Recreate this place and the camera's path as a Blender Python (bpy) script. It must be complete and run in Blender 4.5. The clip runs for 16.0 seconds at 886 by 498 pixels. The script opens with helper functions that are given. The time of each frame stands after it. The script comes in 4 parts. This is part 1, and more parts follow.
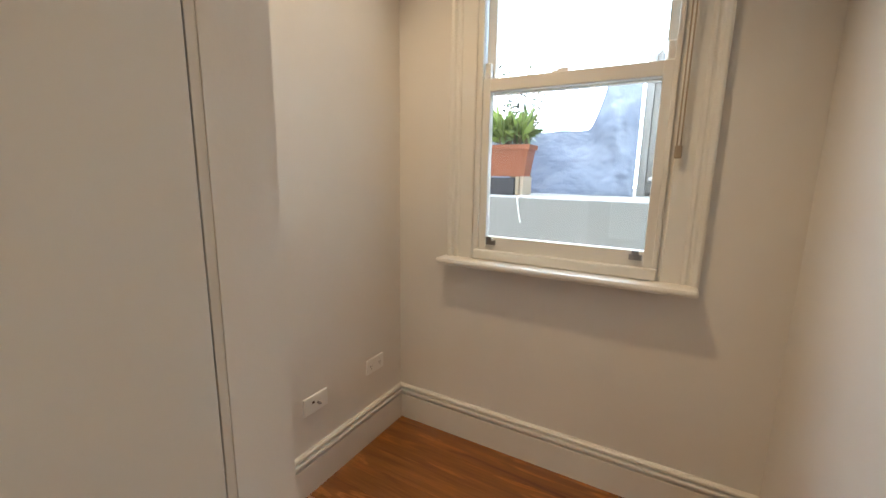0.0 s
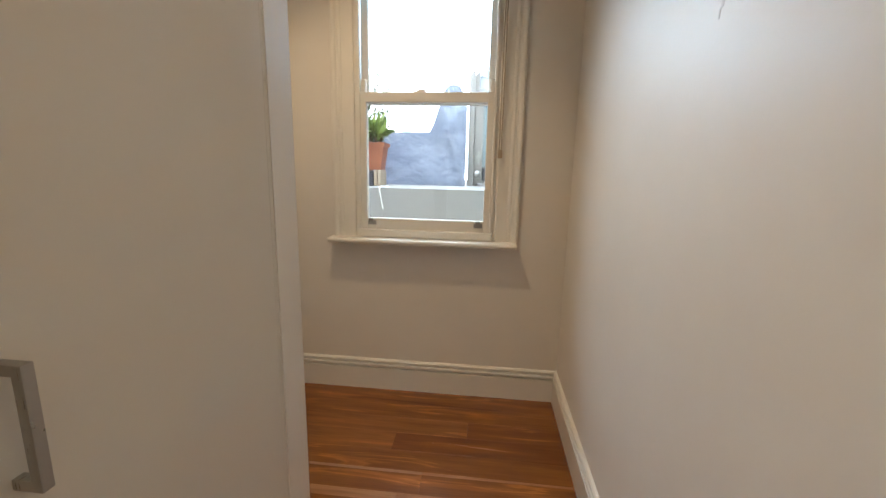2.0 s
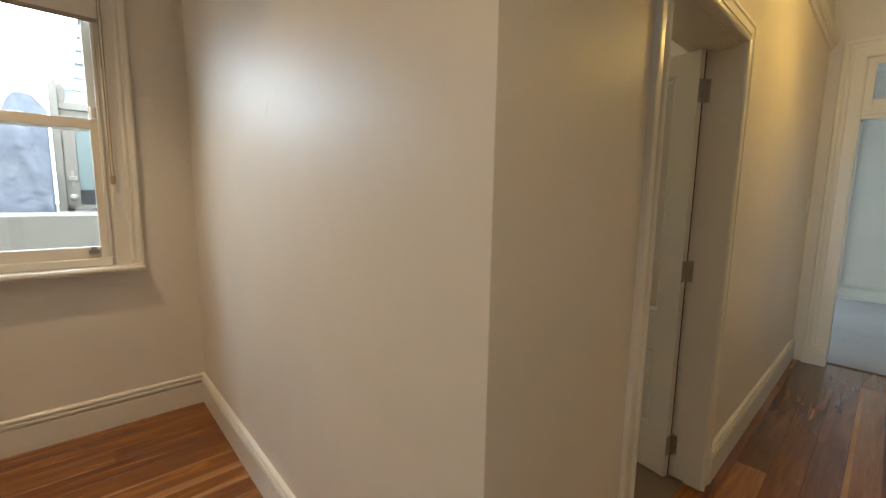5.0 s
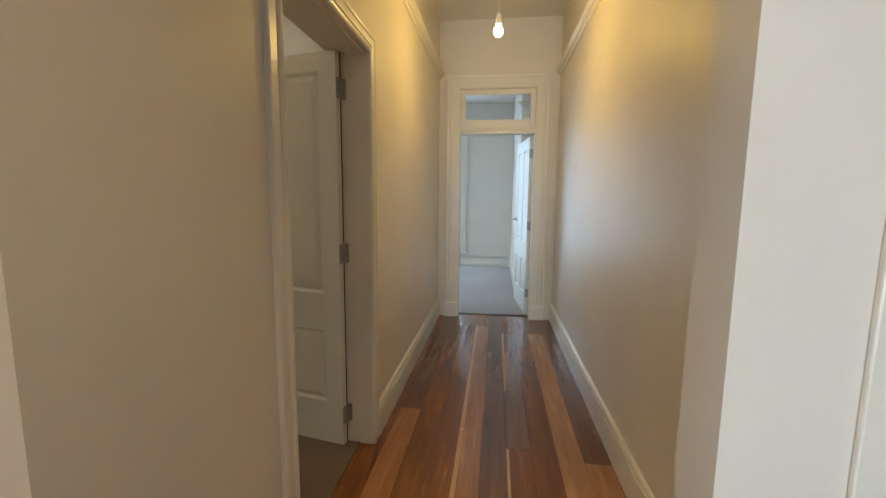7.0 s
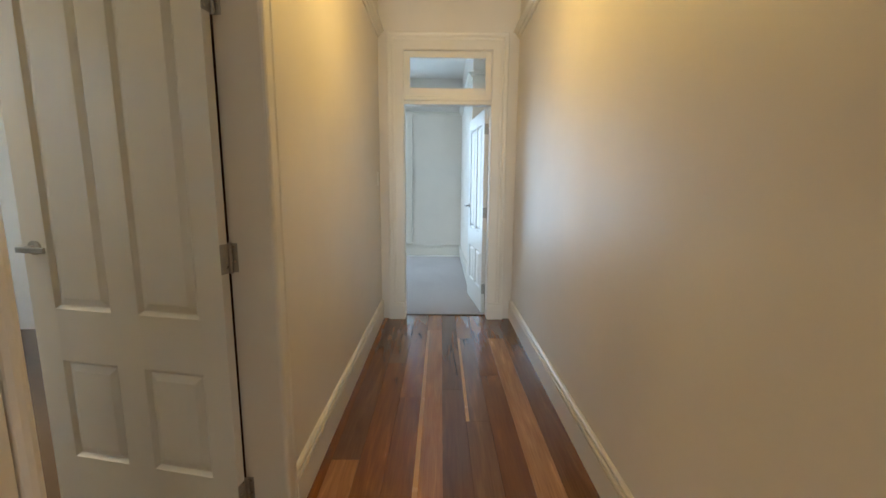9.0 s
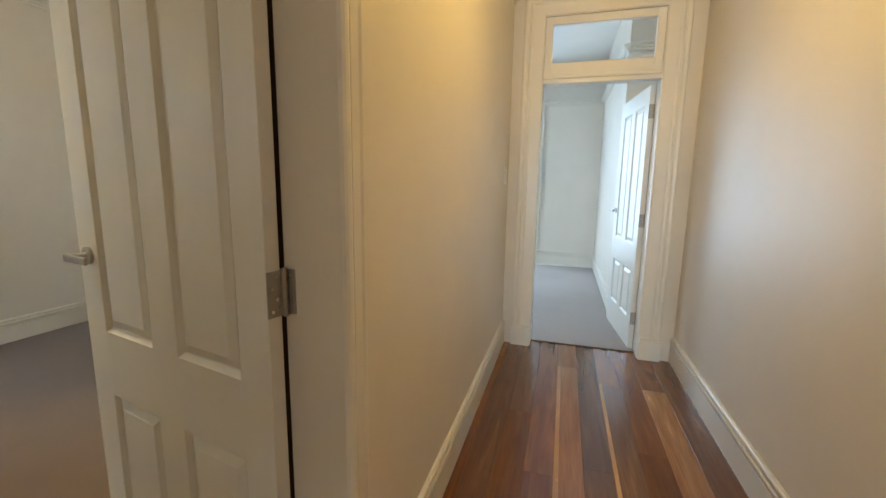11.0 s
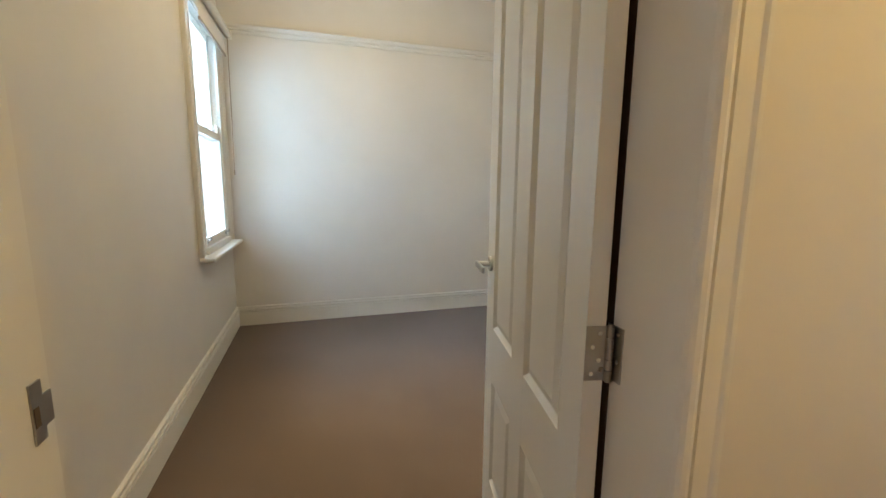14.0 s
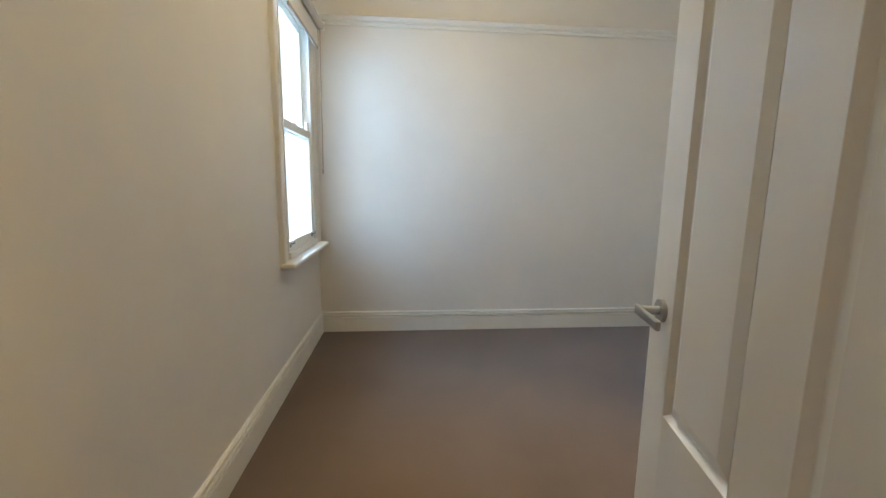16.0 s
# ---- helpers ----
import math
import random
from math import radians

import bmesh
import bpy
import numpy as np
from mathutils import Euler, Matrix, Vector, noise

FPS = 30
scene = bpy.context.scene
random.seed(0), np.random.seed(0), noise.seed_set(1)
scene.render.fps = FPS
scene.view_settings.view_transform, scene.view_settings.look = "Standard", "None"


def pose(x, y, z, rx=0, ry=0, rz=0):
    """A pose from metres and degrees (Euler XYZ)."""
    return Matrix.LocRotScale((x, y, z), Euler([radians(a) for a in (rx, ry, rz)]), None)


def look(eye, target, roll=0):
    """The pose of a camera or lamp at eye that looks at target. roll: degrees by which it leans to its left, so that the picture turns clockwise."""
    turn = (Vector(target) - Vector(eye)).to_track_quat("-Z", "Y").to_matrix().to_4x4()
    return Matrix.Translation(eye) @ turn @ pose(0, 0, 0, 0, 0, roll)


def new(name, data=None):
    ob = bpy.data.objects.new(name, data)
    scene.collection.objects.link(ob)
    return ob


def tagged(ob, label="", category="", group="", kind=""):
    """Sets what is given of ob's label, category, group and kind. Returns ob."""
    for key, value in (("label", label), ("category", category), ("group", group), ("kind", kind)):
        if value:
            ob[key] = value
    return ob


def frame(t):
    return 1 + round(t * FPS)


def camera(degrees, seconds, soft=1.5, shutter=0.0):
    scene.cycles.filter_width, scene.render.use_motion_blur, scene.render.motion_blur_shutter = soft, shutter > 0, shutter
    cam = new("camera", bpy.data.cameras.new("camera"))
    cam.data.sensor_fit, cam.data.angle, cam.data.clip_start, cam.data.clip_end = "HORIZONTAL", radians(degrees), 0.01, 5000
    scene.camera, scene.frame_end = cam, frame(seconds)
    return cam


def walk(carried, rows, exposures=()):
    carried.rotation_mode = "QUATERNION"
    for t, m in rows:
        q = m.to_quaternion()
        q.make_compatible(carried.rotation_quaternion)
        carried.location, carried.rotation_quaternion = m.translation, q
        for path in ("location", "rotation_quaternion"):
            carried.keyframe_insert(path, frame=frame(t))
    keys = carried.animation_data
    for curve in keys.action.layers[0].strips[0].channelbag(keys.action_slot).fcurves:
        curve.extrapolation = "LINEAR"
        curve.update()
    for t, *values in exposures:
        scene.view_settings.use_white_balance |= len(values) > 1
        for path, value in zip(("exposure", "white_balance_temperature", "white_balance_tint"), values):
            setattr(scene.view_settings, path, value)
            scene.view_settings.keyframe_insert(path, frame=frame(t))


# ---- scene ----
cam = camera(95.0, 16.0)
PATH = [
    (0, (-0.051, 0.145, 1.363), (-1.022, 1.855, 0.999), 0.9),
    (0.5, (-0.094, 0.052, 1.366), (-0.866, 1.857, 0.985), 0.7),
    (1, (-0.113, -0.105, 1.340), (-0.682, 1.776, 0.965), 1.0),
    (1.5, (-0.093, -0.278, 1.354), (-0.478, 1.647, 0.976), 1.2),
    (2, (-0.120, -0.423, 1.357), (-0.326, 1.53, 0.979), 1.3),
    (2.5, (-0.160, -0.588, 1.388), (-0.236, 1.37, 0.992), 1.3),
    (3, (-0.167, -0.763, 1.392), (-0.113, 1.201, 1.016), 1.4),
    (3.5, (-0.183, -0.878, 1.406), (0.063, 1.071, 1.044), 1.5),
    (4, (-0.226, -0.953, 1.358), (0.344, 0.943, 1.062), 1.0),
    (4.5, (-0.258, -1.046, 1.378), (0.705, 0.687, 1.112), 1.0),
    (4.7, (-0.245, -1.068, 1.376), (0.869, 0.573, 1.121), 0.9),
    (5, (-0.231, -1.100, 1.385), (1.100, 0.370, 1.132), 0.9),
    (5.2, (-0.225, -1.137, 1.380), (1.233, 0.210, 1.132), 0.8),
    (7.3, (-0.046, -1.249, 1.323), (1.933, -1.113, 1.071), 0.4),
    (7.5, (0.011, -1.25, 1.309), (1.993, -1.174, 1.052), 0.3),
    (8, (0.154, -1.235, 1.294), (2.135, -1.253, 1.017), 0.4),
    (8.2, (0.213, -1.222, 1.3), (2.191, -1.257, 1.006), 0.3),
    (10.3, (1.045, -1.121, 1.286), (3.006, -0.905, 0.962), 1.0),
    (10.5, (1.083, -1.103, 1.274), (3.035, -0.803, 0.958), 0.9),
    (11, (1.173, -1.043, 1.289), (3.069, -0.485, 0.979), 0.9),
    (11.5, (1.236, -0.986, 1.308), (3.017, -0.127, 1.002), 1.0),
    (12, (1.257, -0.967, 1.311), (2.856, 0.197, 1.017), 0.9),
    (12.5, (1.276, -0.991, 1.336), (2.637, 0.444, 1.041), 1.1),
    (13, (1.330, -1.024, 1.341), (2.416, 0.630, 1.036), 0.8),
    (13.5, (1.386, -1.03, 1.342), (2.2, 0.771, 1.032), 0.4),
    (14, (1.413, -1.037, 1.343), (1.997, 0.852, 1.04), 0.5),
    (14.5, (1.436, -1.023, 1.342), (1.854, 0.909, 1.039), 0.5),
    (15, (1.438, -0.94, 1.339), (1.748, 1.013, 1.039), 0.6),
    (15.5, (1.436, -0.749, 1.368), (1.669, 1.215, 1.071), 0.8),
    (16, (1.435, -0.551, 1.34), (1.607, 1.419, 1.036), 0.7),
]
walk(cam, [(t, look(eye, target, roll)) for t, eye, target, roll in PATH],
     [(0, 0.32, 6600, 10), (1.0, 0.22, 6700, 10), (3.5, 0.05, 6750, 10), (5, 0.14, 7400, 9), (7.5, 0.4, 7000, 10), (8, 0.42, 7000, 10), (10.5, 0.76, 6600, 10),
      (11.5, 0.78, 7800, 11), (12.5, 0.85, 7500, 11), (13.5, 0.98, 6500, 11), (14.5, 1.02, 6250, 11), (15, 1.02, 6150, 11), (16, 0.88, 5950, 12)])

# ---- world and light ----
def make_world():
    w = bpy.data.worlds.new("sky")
    scene.world = w
    w.use_nodes = True
    nt = w.node_tree
    sky = nt.nodes.new("ShaderNodeTexSky")
    sky.sky_type = "NISHITA"
    sky.sun_disc = False
    sky.sun_elevation = radians(52)
    sky.sun_rotation = radians(200)
    sky.dust_density = 4.0
    sky.air_density = 1.0
    veil = nt.nodes.new("ShaderNodeMix")
    veil.data_type = "RGBA"
    veil.inputs["Factor"].default_value = 0.6
    veil.inputs[7].default_value = (70.0, 83.0, 100.0, 1)
    nt.links.new(sky.outputs[0], veil.inputs[6])
    bg = nt.nodes["Background"]
    nt.links.new(veil.outputs[2], bg.inputs[0])
    bg.inputs[1].default_value = SKY


SKY = 0.125
make_world()


def lamp(name, kind, m, energy, color, size=0.1, size_y=None):
    data = bpy.data.lights.new(name, kind)
    data.energy, data.color = energy, color
    if kind == "AREA":
        data.shape = "RECTANGLE"
        data.size, data.size_y = size, size_y or size
    elif kind == "SUN":
        data.angle = size
    else:
        data.shadow_soft_size = size
    ob = new(name, data)
    ob.matrix_world = m
    return ob


def spot(name, at, energy, color, degrees, blend):
    ob = lamp(name, "SPOT", look(at, (at[0], at[1] + 0.0001, 0)), energy, color, 0.04)
    ob.data.spot_size, ob.data.spot_blend = radians(degrees), blend
    return ob


WARM = (1.0, 0.68, 0.20)
SOFT_WARM = (1.0, 0.78, 0.53)
lamp("sun", "SUN", look((-3, -8, 12), (0, 3, 0)), 0.8, (1.0, 0.95, 0.88), radians(12))
lamp("hall_bulb_light", "POINT", pose(2.66, -1.235, 2.395), 26, WARM, 0.043)
spot("study_downlight", (-0.82, 0.94, 3.17), 66, SOFT_WARM, 100, 0.6)
spot("study_downlight", (-0.26, -0.20, 3.17), 38, SOFT_WARM, 94, 0.55)
# unseen spot added to brighten the study side wall and near hall wall
spot("living_fill_spot", (-0.42, -1.38, 3.17), 52, SOFT_WARM, 96, 0.7)
spot("bedroom_downlight", (1.90, 0.94, 3.17), 110, (1.0, 0.82, 0.50), 54, 1.0)
lamp("bedroom_ceiling_light", "POINT", pose(1.92, 1.35, 2.98), 17, (1.0, 0.80, 0.43), 0.06)
# added area lamp: boosts the sky's light and highlight on the study side wall
lamp("yard_sky_fill", "AREA", look((-0.80, 3.30, 2.78), (0.2, 0.8, 1.75)), 66, (0.44, 0.72, 1.0), 1.5, 1.1)
# area lamp added in an unseen opening, for daylight on the living-room wall end
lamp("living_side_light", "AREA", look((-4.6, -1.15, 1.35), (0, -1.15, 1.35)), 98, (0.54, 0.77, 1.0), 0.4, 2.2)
lamp("front_room_light", "AREA", look((6.4, 3.22, 1.7), (6.4, -2, 1.7)), 6, (0.50, 0.70, 1.0), 0.8, 1.6)
lamp("bedroom_window_light", "AREA", look((-0.05, 2.50, 1.72), (3, 2.30, 1.5)), 22, (0.42, 0.70, 1.0), 0.75, 1.5)
lamp("front_window_light", "AREA", look((8.30, 0.5, 1.42), (4, 0.5, 1.42)), 58, (0.40, 0.68, 1.0), 2.06, 2.3)


# ---- materials ----
def mat(name, color, rough=0.5, metal=0.0, spec=0.5):
    m = bpy.data.materials.new(name)
    m.use_nodes = True
    b = m.node_tree.nodes["Principled BSDF"]
    b.inputs["Base Color"].default_value = (*color, 1)
    b.inputs["Roughness"].default_value = rough
    b.inputs["Metallic"].default_value = metal
    b.inputs["Specular IOR Level"].default_value = spec
    return m


def nodes_of(m):
    nt = m.node_tree
    return nt, nt.nodes["Principled BSDF"]


def noise_node(nt, scale, detail=4, rough=0.55, coord=None, stretch=None):
    n = nt.nodes.new("ShaderNodeTexNoise")
    n.inputs["Scale"].default_value = scale
    n.inputs["Detail"].default_value = detail
    n.inputs["Roughness"].default_value = rough
    tc = nt.nodes.new("ShaderNodeTexCoord")
    out = tc.outputs["Object"]
    if stretch:
        mp = nt.nodes.new("ShaderNodeMapping")
        mp.inputs["Scale"].default_value = stretch
        nt.links.new(out, mp.inputs["Vector"])
        out = mp.outputs["Vector"]
    nt.links.new(out, n.inputs["Vector"])
    return n


def ramp(nt, src, stops):
    r = nt.nodes.new("ShaderNodeValToRGB")
    els = r.color_ramp.elements
    while len(els) < len(stops):
        els.new(0.5)
    for e, (p, c) in zip(els, stops):
        e.position, e.color = p, (*c, 1)
    nt.links.new(src, r.inputs["Fac"])
    return r


def bump(nt, b, src, strength, dist):
    n = nt.nodes.new("ShaderNodeBump")
    n.inputs["Strength"].default_value = strength
    n.inputs["Distance"].default_value = dist
    nt.links.new(src, n.inputs["Height"])
    nt.links.new(n.outputs["Normal"], b.inputs["Normal"])


def paint(name, color, rough, vary=0.035, grain=120, relief=0.0006, spec=0.5, gloss_vary=1.0):
    """Rolled or brushed paint: faint blotches, uneven gloss and a fine orange-peel relief."""
    m = mat(name, color, rough, spec=spec)
    nt, b = nodes_of(m)
    big = noise_node(nt, 1.7, 5)
    lo = tuple(c * (1 - vary) for c in color)
    hi = tuple(min(1, c * (1 + vary)) for c in color)
    r = ramp(nt, big.outputs["Fac"], [(0.3, lo), (0.7, hi)])
    nt.links.new(r.outputs["Color"], b.inputs["Base Color"])
    g = ramp(nt, noise_node(nt, 5.0, 6).outputs["Fac"], [(0.3, (rough - 0.04 * gloss_vary,) * 3), (0.7, (rough + 0.05 * gloss_vary,) * 3)])
    nt.links.new(g.outputs["Color"], b.inputs["Roughness"])
    bump(nt, b, noise_node(nt, grain, 3).outputs["Fac"], 0.35, relief)
    return m


M_WALL = paint("wall_paint", (0.70, 0.65, 0.58), 0.47, grain=90, relief=0.0006, gloss_vary=0.5)
M_CEIL = paint("ceiling_paint", (0.78, 0.76, 0.72), 0.75)
M_TRIM = paint("trim_gloss", (0.73, 0.69, 0.615), 0.33, grain=45, relief=0.00015, gloss_vary=0.3)
M_DOOR = paint("door_enamel", (0.74, 0.73, 0.69), 0.34, grain=60, relief=0.0002, gloss_vary=0.4)
M_CUP = paint("wardrobe_lacquer", (0.66, 0.62, 0.55), 0.20, vary=0.012, grain=30, relief=0.0003, gloss_vary=0.15)
M_PLASTIC = paint("white_plastic", (0.82, 0.80, 0.75), 0.35, vary=0.01)
M_BLIND = paint("blind_fabric", (0.72, 0.68, 0.62), 0.8, grain=400, relief=0.001)
M_BAR = mat("blind_bar", (0.33, 0.27, 0.22), 0.5)
M_OUTWALL = paint("outside_render", (0.275, 0.258, 0.235), 0.8, vary=0.05, grain=60, relief=0.003)
# near-black brown that stands in for shade in the bedroom door's hinge gap
M_GAP_SHADE = mat("hinge_gap_shade", (0.045, 0.022, 0.010), 0.85, spec=0.2)
M_SCUFF = paint("scuffed_paint", (0.60, 0.555, 0.50), 0.6, vary=0.1)
# dark brown for painted shade in gaps, holes and slots; also the threshold bar
M_DARKGAP = mat("shadow_gap", (0.10, 0.07, 0.045), 0.8)
M_BLACK = paint("black_plastic", (0.03, 0.03, 0.035), 0.5, vary=0.2)
M_TERRA = paint("terracotta_plastic", (0.27, 0.08, 0.033), 0.55, vary=0.12)
M_TIMBER = paint("weathered_timber", (0.36, 0.28, 0.20), 0.8, vary=0.25)
M_SOIL = paint("soil", (0.06, 0.04, 0.03), 0.95, vary=0.3)
M_GROUND = paint("paving", (0.38, 0.37, 0.35), 0.85, vary=0.15)
M_GREEN = paint("outside_door_paint", (0.20, 0.26, 0.27), 0.5, vary=0.06)


def steel():
    m = mat("brushed_steel", (0.40, 0.385, 0.36), 0.34, 1.0)
    nt, b = nodes_of(m)
    n = noise_node(nt, 40, 4, stretch=(12, 1, 1))
    r = ramp(nt, n.outputs["Fac"], [(0.3, (0.26,) * 3), (0.7, (0.44,) * 3)])
    nt.links.new(r.outputs["Color"], b.inputs["Roughness"])
    return m


M_STEEL = steel()
M_OPAL = mat("frosted_louvre", (0.30, 0.33, 0.36), 0.25)
M_SCREW = mat("screw_head", (0.75, 0.72, 0.66), 0.25, 1.0)


def glass():
    m = mat("window_glass", (1, 1, 1), 0.0)
    nt, b = nodes_of(m)
    b.inputs["Transmission Weight"].default_value = 1.0
    b.inputs["IOR"].default_value = 1.45
    return m


M_GLASS = glass()


def wood(name, tones, figure=0.0):
    """Varnished hardwood: each board has its own tone, with long grain, gum streaks and pale sapwood."""
    m = mat(name, tones[1], 0.22)
    nt, b = nodes_of(m)
    info = nt.nodes.new("ShaderNodeObjectInfo")
    tone = ramp(nt, info.outputs["Random"], [(k / (len(tones) - 1), c) for k, c in enumerate(tones)])
    geo = nt.nodes.new("ShaderNodeNewGeometry")
    off = nt.nodes.new("ShaderNodeVectorMath")
    off.operation = "SCALE"
    comb = nt.nodes.new("ShaderNodeCombineXYZ")
    for i in (0, 1, 2):
        nt.links.new(info.outputs["Random"], comb.inputs[i])
    nt.links.new(comb.outputs[0], off.inputs[0])
    off.inputs["Scale"].default_value = 37.0
    add = nt.nodes.new("ShaderNodeVectorMath")
    nt.links.new(geo.outputs["Position"], add.inputs[0])
    nt.links.new(off.outputs[0], add.inputs[1])
    mp = nt.nodes.new("ShaderNodeMapping")
    mp.inputs["Scale"].default_value = (1.1, 11, 1)
    nt.links.new(add.outputs[0], mp.inputs["Vector"])
    n1 = nt.nodes.new("ShaderNodeTexNoise")
    n1.inputs["Scale"].default_value, n1.inputs["Detail"].default_value = 1.6, 8
    n1.inputs["Distortion"].default_value = 0.6
    nt.links.new(mp.outputs[0], n1.inputs["Vector"])
    g1 = ramp(nt, n1.outputs["Fac"], [(0.27, (0.70, 0.64, 0.57)), (0.42, (0.88, 0.86, 0.82)), (0.56, (1.0, 1.0, 0.98)), (0.66, (1.30, 1.28, 1.20)), (0.74, (1.75, 1.85, 1.80))])
    mp2 = nt.nodes.new("ShaderNodeMapping")
    mp2.inputs["Scale"].default_value = (6, 190, 1)
    nt.links.new(add.outputs[0], mp2.inputs["Vector"])
    n2 = nt.nodes.new("ShaderNodeTexNoise")
    n2.inputs["Scale"].default_value, n2.inputs["Detail"].default_value = 1.0, 5
    nt.links.new(mp2.outputs[0], n2.inputs["Vector"])
    g2 = ramp(nt, n2.outputs["Fac"], [(0.3, (0.82, 0.80, 0.78)), (0.7, (1.1, 1.1, 1.1))])
    mixes = tone.outputs["Color"]
    layers = [g1, g2]
    if figure:
        mp3 = nt.nodes.new("ShaderNodeMapping")
        mp3.inputs["Scale"].default_value = (0.7, 5.5, 1)
        nt.links.new(add.outputs[0], mp3.inputs["Vector"])
        n3 = nt.nodes.new("ShaderNodeTexNoise")
        n3.inputs["Scale"].default_value, n3.inputs["Detail"].default_value = 1.5, 6
        n3.inputs["Distortion"].default_value = 1.3
        nt.links.new(mp3.outputs[0], n3.inputs["Vector"])
        layers.append(ramp(nt, n3.outputs["Fac"], [(0.29, (0.60, 0.54, 0.48)), (0.36, (0.95, 0.92, 0.9)), (0.60, (1.0, 1.0, 1.0)), (0.64, (1.0 + figure, 1.0 + 1.15 * figure, 1.0 + 1.2 * figure)), (0.69, (1.05, 1.05, 1.0))]))
    for g in layers:
        mx = nt.nodes.new("ShaderNodeMix")
        mx.data_type, mx.blend_type = "RGBA", "MULTIPLY"
        mx.inputs["Factor"].default_value = 1.0
        nt.links.new(mixes, mx.inputs[6])
        nt.links.new(g.outputs["Color"], mx.inputs[7])
        mixes = mx.outputs[2]
    nt.links.new(mixes, b.inputs["Base Color"])
    rr = ramp(nt, n1.outputs["Fac"], [(0.2, (0.17,) * 3), (0.8, (0.29,) * 3)])
    nt.links.new(rr.outputs["Color"], b.inputs["Roughness"])
    b.inputs["Coat Weight"].default_value = 0.35
    b.inputs["Coat Roughness"].default_value = 0.12
    bump(nt, b, n2.outputs["Fac"], 0.12, 0.0005)
    return m


M_WOOD = wood("hardwood", [(0.165, 0.052, 0.011), (0.20, 0.066, 0.014), (0.24, 0.083, 0.017), (0.28, 0.105, 0.024)])
M_WOOD_FIGURED = wood("hardwood_figured", [(0.175, 0.055, 0.010), (0.215, 0.071, 0.013), (0.25, 0.088, 0.016), (0.29, 0.108, 0.021)], 0.7)
M_WOOD_PALE = wood("hardwood_pale", [(0.36, 0.155, 0.055), (0.40, 0.19, 0.08), (0.38, 0.20, 0.10)])
M_WOOD_DARK = wood("hardwood_dark", [(0.15, 0.060, 0.022), (0.17, 0.074, 0.030), (0.185, 0.086, 0.038)])


def sapwood():
    m = paint("sapwood", (0.56, 0.33, 0.16), 0.24, vary=0.2, grain=60)
    return m


M_SAP = sapwood()


def carpet(name, lo, hi):
    m = mat(name, hi, 0.95, spec=0.15)
    nt, b = nodes_of(m)
    fine = noise_node(nt, 420, 3)
    broad = noise_node(nt, 1.3, 5)
    r1 = ramp(nt, broad.outputs["Fac"], [(0.3, lo), (0.7, hi)])
    r2 = ramp(nt, fine.outputs["Fac"], [(0.25, (0.62,) * 3), (0.75, (1.3,) * 3)])
    mx = nt.nodes.new("ShaderNodeMix")
    mx.data_type, mx.blend_type = "RGBA", "MULTIPLY"
    mx.inputs["Factor"].default_value = 1.0
    nt.links.new(r1.outputs["Color"], mx.inputs[6])
    nt.links.new(r2.outputs["Color"], mx.inputs[7])
    nt.links.new(mx.outputs[2], b.inputs["Base Color"])
    b.inputs["Sheen Weight"].default_value = 0.25
    bump(nt, b, fine.outputs["Fac"], 0.8, 0.004)
    return m


M_CARPET = carpet("carpet_pile", (0.122, 0.079, 0.051), (0.162, 0.108, 0.074))
# lit copy of the carpet: front room daylight is put into the colour
M_CARPET_LIT = carpet("lit_carpet_pile", (0.33, 0.29, 0.27), (0.39, 0.345, 0.33))


def tarp_mat():
    m = mat("tarp_cloth", (0.36, 0.41, 0.52), 0.55)
    nt, b = nodes_of(m)
    n = noise_node(nt, 3.0, 6)
    r = ramp(nt, n.outputs["Fac"], [(0.3, (0.27, 0.31, 0.39)), (0.7, (0.35, 0.385, 0.45))])
    nt.links.new(r.outputs["Color"], b.inputs["Base Color"])
    bump(nt, b, noise_node(nt, 600, 2).outputs["Fac"], 0.3, 0.001)
    return m


M_TARP = tarp_mat()


def leaf_mat(name, a, c):
    m = mat(name, a, 0.4)
    nt, b = nodes_of(m)
    g = nt.nodes.new("ShaderNodeNewGeometry")
    r = ramp(nt, g.outputs["Random Per Island"], [(0.0, a), (0.75, c), (1.0, tuple(min(1, v * 1.5) for v in c))])
    nt.links.new(r.outputs["Color"], b.inputs["Base Color"])
    b.inputs["Subsurface Weight"].default_value = 0.0
    b.inputs["Transmission Weight"].default_value = 0.0
    return m


M_LEAF = leaf_mat("broad_leaf", (0.055, 0.095, 0.03), (0.19, 0.25, 0.06))
M_SHRUB = leaf_mat("shrub_leaf", (0.03, 0.06, 0.03), (0.08, 0.12, 0.05))
M_STEM = paint("stem_bark", (0.14, 0.10, 0.06), 0.9, vary=0.3)


def glow(name, color, strength):
    m = mat(name, (0.9, 0.85, 0.75), 0.4)
    nt, b = nodes_of(m)
    b.inputs["Emission Color"].default_value = (*color, 1)
    b.inputs["Emission Strength"].default_value = strength
    return m


M_BULB = glow("lit_bulb", (1.0, 0.72, 0.36), 14.0)

# ---- building blocks ----
def box(bm, x0, x1, y0, y1, z0, z1, bevel=0.0):
    r = bmesh.ops.create_cube(bm, size=1.0)
    vs = r["verts"]
    bmesh.ops.scale(bm, vec=(x1 - x0, y1 - y0, z1 - z0), verts=vs)
    bmesh.ops.translate(bm, vec=((x0 + x1) / 2, (y0 + y1) / 2, (z0 + z1) / 2), verts=vs)
    if bevel:
        es = list({e for v in vs for e in v.link_edges})
        bmesh.ops.bevel(bm, geom=es, offset=bevel, segments=2, profile=0.5, affect="EDGES")


